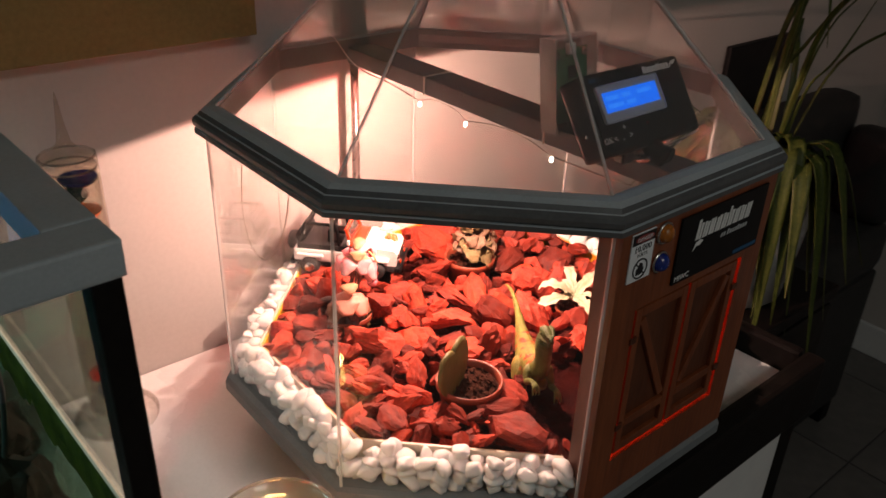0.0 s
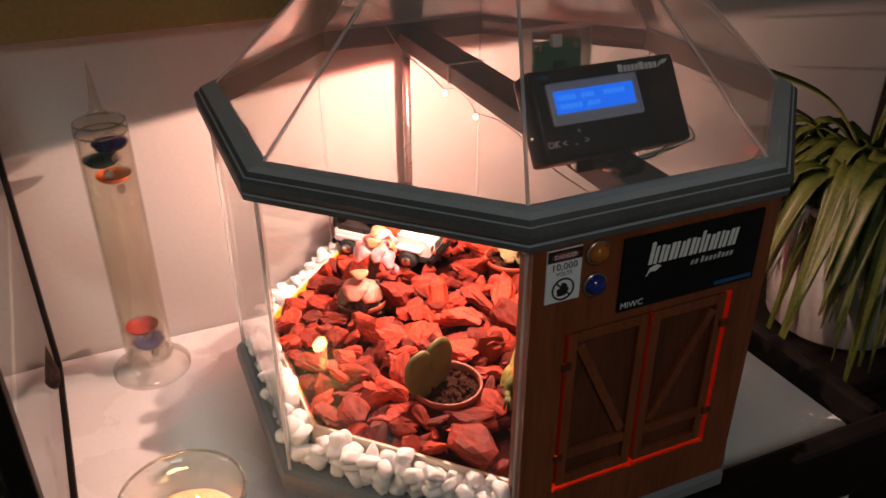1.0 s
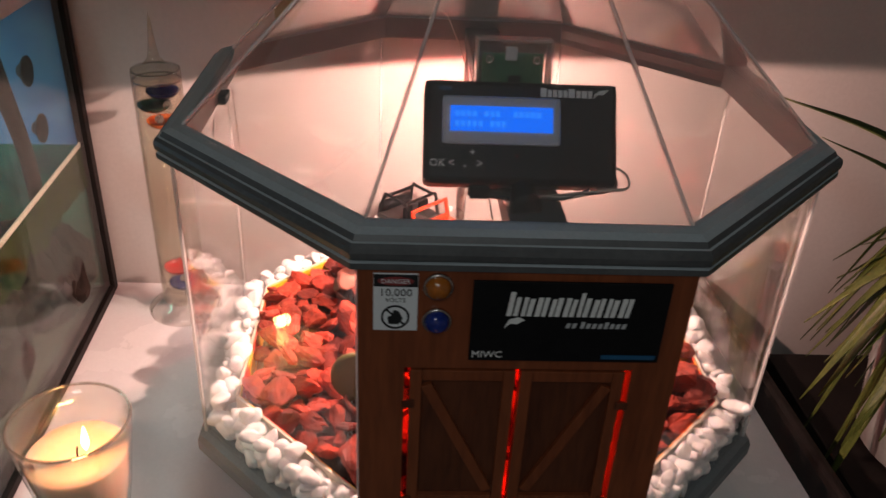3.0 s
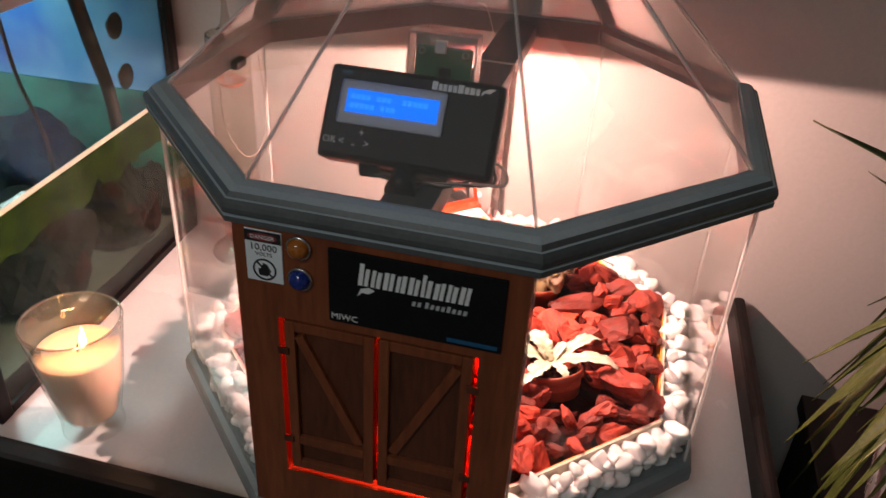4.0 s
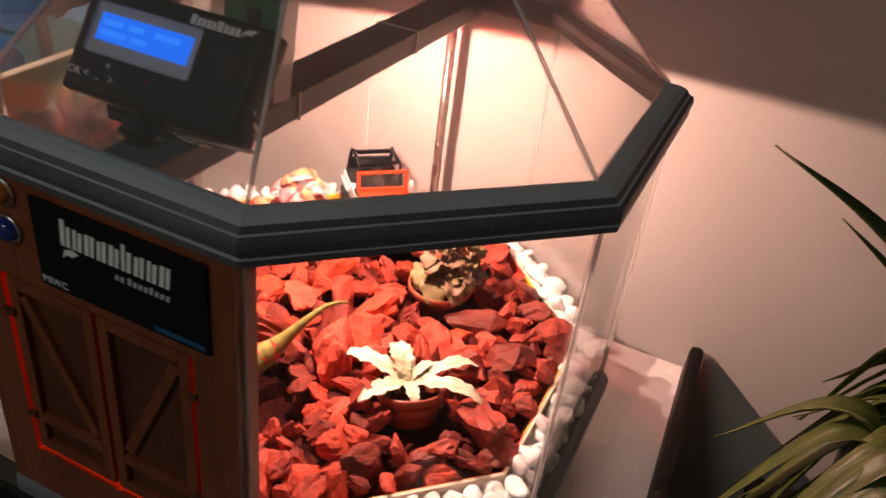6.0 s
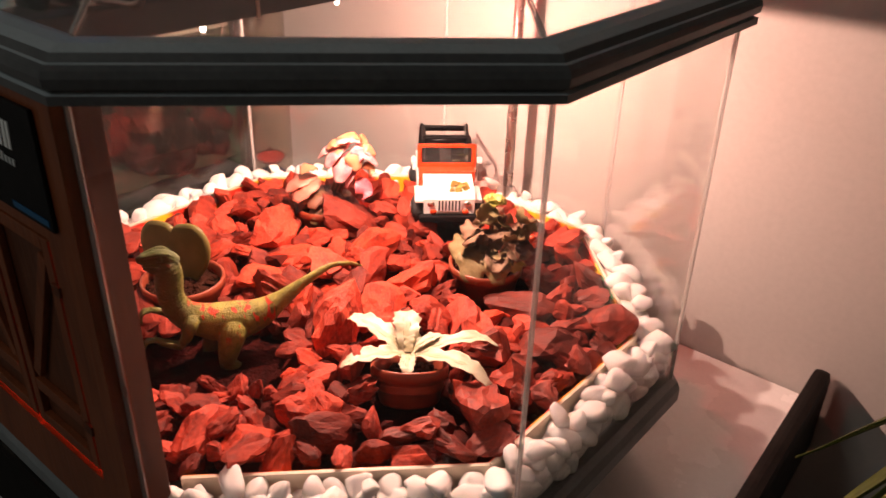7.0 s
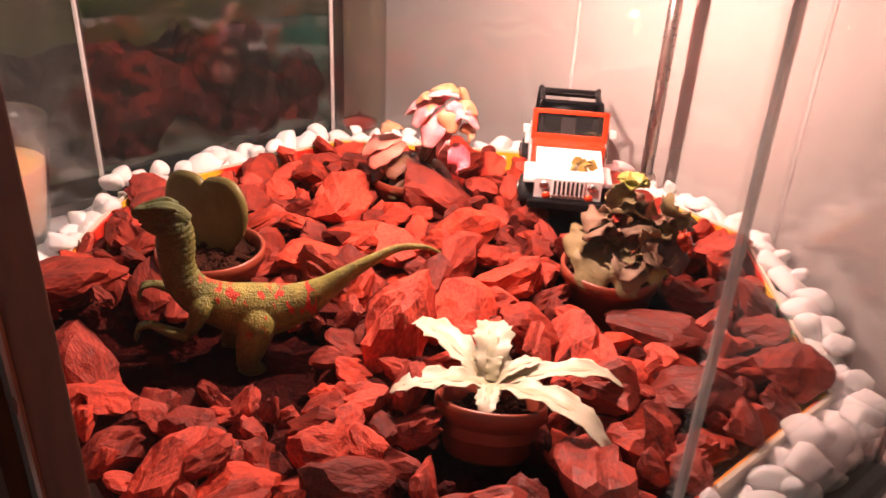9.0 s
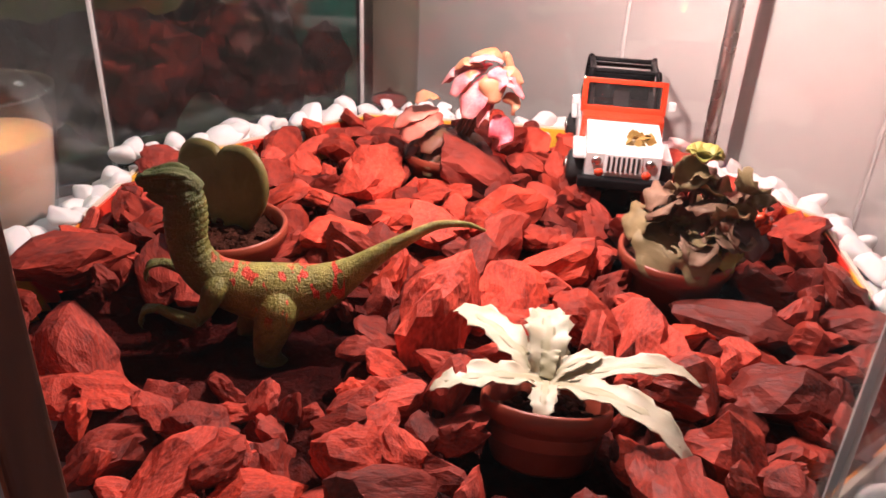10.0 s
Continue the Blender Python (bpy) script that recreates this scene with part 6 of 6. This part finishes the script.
def aquarium():
    """A glass tank, partly filled, with rocks, algae along the water line and a pipe on suction cups."""
    x1, x0, y0, y1, z0, z1 = -0.434, -0.86, -0.178, 0.236, TABLE + 0.001, 0.367
    t = thing("aquarium", "half-full glass aquarium with grey top frame and black trim", "aquarium")
    t.matrix_basis = pose(x1, y1, 0, 0, 0, 2.3) @ Matrix.Translation((-x1, -y1, 0))      # stands a little askew
    part("floor_pane", box(x0, x1, y0, y1, z0, z0 + 0.006), M_RIM, t)
    for nm, q in (("side_pane", (x1 - 0.005, x1, y0 + 0.006, y1)), ("side_pane", (x0, x0 + 0.005, y0 + 0.006, y1)), ("front_pane", (x0, x1, y0, y0 + 0.005))):
        part(nm, box(*q, z0 + 0.006, z1 - 0.022), M_TANKGLASS, t, "clear tank glass", shadow=False)
    part("back_print", box(x0 + 0.006, x1 - 0.006, y1 - 0.004, y1, z0 + 0.007, 0.162), M_TEAL, t, "teal printed back panel")
    part("back_print_upper", box(x0 + 0.006, x1 - 0.006, y1 - 0.004, y1, 0.163, z1 - 0.024), M_SKY, t, "blue printed upper back panel")
    part("far_print", box(x0 + 0.006, x0 + 0.009, y0 + 0.006, y1 - 0.005, z0 + 0.007, 0.162), M_TEAL, t, "teal printed side panel")
    part("far_print_upper", box(x0 + 0.006, x0 + 0.009, y0 + 0.006, y1 - 0.005, 0.163, z1 - 0.024), M_SKY, t, "blue printed upper side panel")
    for q in ((x1 - 0.012, x1 + 0.004, y0 - 0.006, y0 + 0.012), (x1 - 0.010, x1 + 0.003, y1 - 0.008, y1 + 0.006)):
        part("corner_trim", box(*q, z0, z1 - 0.021, 0.002), M_RIM, t, "black corner trim")
    part("bottom_trim", box(x1 - 0.004, x1 + 0.003, y0 + 0.013, y1 - 0.009, z0, z0 + 0.010, 0.001), M_RIM, t, "black bottom trim")
    part("bottom_trim", box(x0, x1 - 0.013, y0 - 0.003, y0 + 0.004, z0, z0 + 0.010, 0.001), M_RIM, t, "black bottom trim")
    for nm, q in (("top_frame", (x0, x1 + 0.006, y0 - 0.008, y0 + 0.022)), ("top_frame", (x1 - 0.022, x1 + 0.006, y0 + 0.0225, y1 + 0.006)), ("top_frame", (x0, x1 - 0.0225, y1 - 0.02, y1 + 0.006)),
                  ("top_frame", (x0 - 0.004, x0 + 0.02, y0 + 0.0225, y1 - 0.0205))):
        part(nm, box(*q, z1 - 0.021, z1, 0.002), M_GREY, t, "grey plastic top frame")
    part("light_bar", box(-0.70, -0.62, y0 + 0.030, y1 - 0.030, z1 - 0.016, z1 + 0.012, 0.003), M_BLACK, t, "black light bar over the tank")
    part("water", box(x0 + 0.0095, x1 - 0.0055, y0 + 0.0055, y1 - 0.0045, z0 + 0.007, 0.164), M_WATER, t, "greenish tank water", shadow=False)
    bm = bmesh.new()
    n = 40
    rows_ = []
    for i in range(n + 1):
        y = y0 + 0.008 + (y1 - y0 - 0.016) * i / n
        d = 0.046 + 0.020 * noise.noise(Vector((y * 30, 1, 0))) + 0.010 * noise.noise(Vector((y * 90, 4, 0)))
        rows_.append([bm.verts.new((x1 - 0.0062, y, 0.1635)), bm.verts.new((x1 - 0.0075, y, 0.1635 - d * 0.5)), bm.verts.new((x1 - 0.0062, y, 0.1635 - d))])
    for a, b in zip(rows_, rows_[1:]):
        for j in range(2):
            bm.faces.new((a[j], a[j + 1], b[j + 1], b[j]))
    bmesh.ops.solidify(bm, geom=bm.faces[:], thickness=0.0012)
    part("algae_band", bm, M_ALGAE, t, "green algae along the water line")
    part("water_mark", box(x1 - 0.0068, x1 - 0.0054, y0 + 0.008, y1 - 0.01, 0.1640, 0.1695), M_CARDW, t, "pale lime line above the water")
    bm = bmesh.new()
    bmesh.ops.create_grid(bm, x_segments=30, y_segments=30, size=0.5, matrix=pose((x0 + x1) / 2, (y0 + y1) / 2, z0 + 0.026) @ Matrix.Diagonal((x1 - x0 - 0.026, y1 - y0 - 0.016, 1, 1)))
    for v in bm.verts:
        v.co.z += 0.008 * noise.noise(v.co * 12)
    part("gravel", bm, M_GRAVEL, t, "brown tank gravel")
    rnd = random.Random(3)
    for i, (x, y, z, s) in enumerate(((-0.49, 0.13, 0.05, 0.095), (-0.50, 0.00, 0.04, 0.105), (-0.55, -0.10, 0.035, 0.085), (-0.60, 0.14, 0.06, 0.12), (-0.66, 0.0, 0.04, 0.105),
                                      (-0.47, 0.205, 0.03, 0.05), (-0.72, -0.09, 0.05, 0.10))):
        bm = bmesh.new()
        bmesh.ops.create_icosphere(bm, subdivisions=4, radius=1)
        o = Vector((i * 3.1, i * 1.7, 0))
        for v in bm.verts:
            d = v.co.copy()
            v.co *= 1 + 0.35 * noise.noise(d * 1.3 + o) + 0.14 * noise.noise(d * 3.7 + o) + 0.06 * noise.noise(d * 9 + o)
        bmesh.ops.transform(bm, matrix=pose(x, y, z, 0, 0, rnd.uniform(0, 360)) @ Matrix.Diagonal((s * 0.55, s * 0.62, s * 0.72, 1)), verts=bm.verts)
        part("rock", bm, M_ROCK, t, "dark brown tank rock")
    for i in range(26):
        x, y = rnd.uniform(-0.80, -0.53), rnd.uniform(-0.10, 0.19)
        a = rnd.uniform(0, 6.28)
        h = rnd.uniform(0.06, 0.13)
        c, s = math.cos(a), math.sin(a)
        part("water_plant", blade([(x, y, z0 + 0.02), (x + 0.012 * c, y + 0.012 * s, z0 + 0.02 + h * 0.5), (x + 0.04 * c, y + 0.04 * s, z0 + 0.02 + h)], [0.003, 0.006, 0.0008], ripple=0.001, seed=i), M_ALGAE, t, "", True)
    pipe = part("filter_pipe", tube([(x1 - 0.020, 0.082, 0.340), (x1 - 0.020, 0.100, 0.270), (x1 - 0.020, 0.118, 0.205), (x1 - 0.020, 0.122, 0.150)], [0.008, 0.008, 0.0075, 0.0075], 12, n=12), M_RUBBER, t, "black filter pipe", True)
    for y, z in ((0.128, 0.283), (0.135, 0.222)):
        part("suction_cup", lathe([(0.0150, 0), (0.0145, 0.0016), (0.009, 0.004), (0.005, 0.009), (0, 0.009)], 24, m=pose(x1 - 0.0054, y, z, 0, -90, 0)), M_RUBBER, pipe, "", True)
    part("air_hose", tube([(x1 - 0.03, -0.02, 0.338), (x1 - 0.04, 0.0, 0.26), (x1 - 0.03, 0.01, 0.18), (x1 - 0.05, 0.02, 0.06)], 0.002, 8, n=16), M_RUBBER, t, "thin black air hose", True)


def picture():
    t = thing("canvas_picture", "ochre yellow canvas picture on the wall", "picture")
    part("canvas", box(-0.98, -0.116, WALL - 0.022, WALL - 0.0005, 0.340, 0.90, 0.002), M_PICTURE, t)


def strap_plant():
    """A spider plant: many long arching leaves with pale margins, in a white pot on a black stand."""
    st = thing("plant_stand", "low black cabinet with a flat top beside the table", "cabinet", loc=(0.535, 0.0, 0))
    part("top", box(-0.130, 0.145, -0.112, 0.185, -0.105, -0.082, 0.003), M_RIM, st)
    part("body", box(-0.123, 0.138, -0.104, 0.178, FLOOR + 0.05, -0.1055, 0.002), M_RIM, st)
    part("door", box(-0.119, 0.134, -0.111, -0.1045, FLOOR + 0.056, -0.112, 0.002), M_RIM, st)
    for x in (-0.105, 0.12):
        for y in (-0.086, 0.160):
            part("leg", box(x - 0.015, x + 0.015, y - 0.015, y + 0.015, FLOOR, FLOOR + 0.0495, 0.002), M_RIM, st)
    p = thing("plant_pot", "white glazed round plant pot on a black cabinet", "pot", loc=(0.535, 0.01, -0.0815))
    part("pot", lathe([(0, 0), (0.082, 0), (0.088, 0.006), (0.100, 0.10), (0.106, 0.187), (0.103, 0.191), (0.099, 0.187), (0.096, 0.178), (0, 0.176)], 48), M_CERAMIC, p, "", True)
    part("soil", lathe([(0, 0.1830), (0.05, 0.1835), (0.095, 0.1805), (0.095, 0.1775), (0, 0.1775)], 24), M_SOIL, p)
    t = thing("spider_plant", "spider plant with long arching green leaves and pale margins", "plant", loc=(0.535, 0.0, 0.105))
    rnd = random.Random(31)

    def strap(i, a, reach, rise, drop, w, off=None):
        c, s = math.cos(a), math.sin(a)
        bx, by = off or (rnd.uniform(-0.03, 0.03), rnd.uniform(-0.03, 0.03))
        line = [(bx, by, 0), (bx + reach * 0.25 * c, by + reach * 0.25 * s, rise * 0.72), (bx + reach * 0.6 * c, by + reach * 0.6 * s, rise), (bx + reach * c, by + reach * s, drop)]
        leaf = part("leaf", blade(line, [w * 0.8, w, w * 0.95, w * 0.06], cup=0.35, thick=0.0010, seed=i), M_LEAF, t, "", True)
        if i % 2:
            shift = Vector((-s, c, 0)) * w * 0.62
            part("leaf_margin", blade([Vector(p) + shift + Vector((0, 0, 0.0012)) for p in line[:3]] + [Vector(line[3]) + Vector((0, 0, 0.0012))], [w * 0.2, w * 0.22, w * 0.2, w * 0.03], cup=0.3, thick=0.0006, seed=i), M_LEAFY, leaf)

    strap(1, radians(143.7), 0.270, 0.150, 0.168, 0.0100, (0, 0))
    strap(2, radians(130), 0.200, 0.105, 0.118, 0.0060, (-0.02, 0.02))
    for i in range(5, 77):
        u = i % 6
        if u < 2:                                                       # hanging over the pot
            strap(i, rnd.uniform(radians(110), radians(300)), rnd.uniform(0.10, 0.16), rnd.uniform(0.03, 0.07), rnd.uniform(-0.24, -0.10), rnd.uniform(0.009, 0.014))
        elif u < 5:                                                     # broad, arching low over the rim of the table
            strap(i, rnd.uniform(radians(105), radians(225)), rnd.uniform(0.13, 0.185), rnd.uniform(0.025, 0.085), rnd.uniform(-0.13, -0.01), rnd.uniform(0.009, 0.0135))
        elif i % 2:                                                     # upright, away from the table
            strap(i, rnd.uniform(radians(215), radians(400)), rnd.uniform(0.06, 0.20), rnd.uniform(0.18, 0.32), rnd.uniform(0.16, 0.40), rnd.uniform(0.0035, 0.0055))


def corner_seat():
    t = thing("upholstered_seat", "black upholstered seat against the wall in the dark corner", "seat", loc=(1.06, 0.138, 0))
    part("seat_base", box(-0.21, 0.21, -0.105, 0.110, FLOOR + 0.06, -0.32, 0.01), M_RUBBER, t)
    part("cushion", box(-0.215, 0.215, -0.11, 0.112, -0.3195, -0.20, 0.035), M_RUBBER, t, "", True)
    part("backrest", box(-0.205, 0.205, 0.02, 0.110, -0.1995, 0.06, 0.035), M_RUBBER, t, "", True)
    part("armrest", box(0.13, 0.215, -0.108, 0.018, -0.1995, 0.0, 0.03), M_RUBBER, t, "", True)
    for x in (-0.18, 0.18):
        for y in (-0.08, 0.085):
            part("leg", box(x - 0.02, x + 0.02, y - 0.02, y + 0.02, FLOOR, FLOOR + 0.0595, 0.003), M_RIM, t)


def black_board():
    t = thing("black_panel", "flat black panel fixed to the wall above the seat", "panel")
    part("panel", box(0.83, 1.06, WALL - 0.013, WALL - 0.002, -0.14, 0.195, 0.003), M_BLACKM, t)


def floor_tiles():
    t = tagged(new("floor_tiles"), "dark grey square floor tiles", "floor", kind="structure")
    me = mesh_of("tile", box(-0.1645, 0.1645, -0.1645, 0.1645, -0.003, 0.0, 0.0012), M_FLOOR)
    for i in range(12):
        for j in range(8):
            x, y = -2.02 + 0.333 * i, 0.09 - 0.333 * j
            if x < 0.2 and y > -0.4:
                continue
            ob = new("tile", me)
            ob.parent = t
            ob.matrix_basis = pose(x, y, FLOOR - 0.0005)


room()
added_ceiling_lamp()
table()
body = terrarium()
lid(body)
led_string()
side_cable()
display_unit()
control_wires()
board_case()
heart_plant()
star_plant()
curly_plant()
pink_plant()
toy_jeep()
dinosaur()
thermometer()
candle()
aquarium()
picture()
strap_plant()
corner_seat()
black_board()
floor_tiles()
bark_bed()
pebble_band()
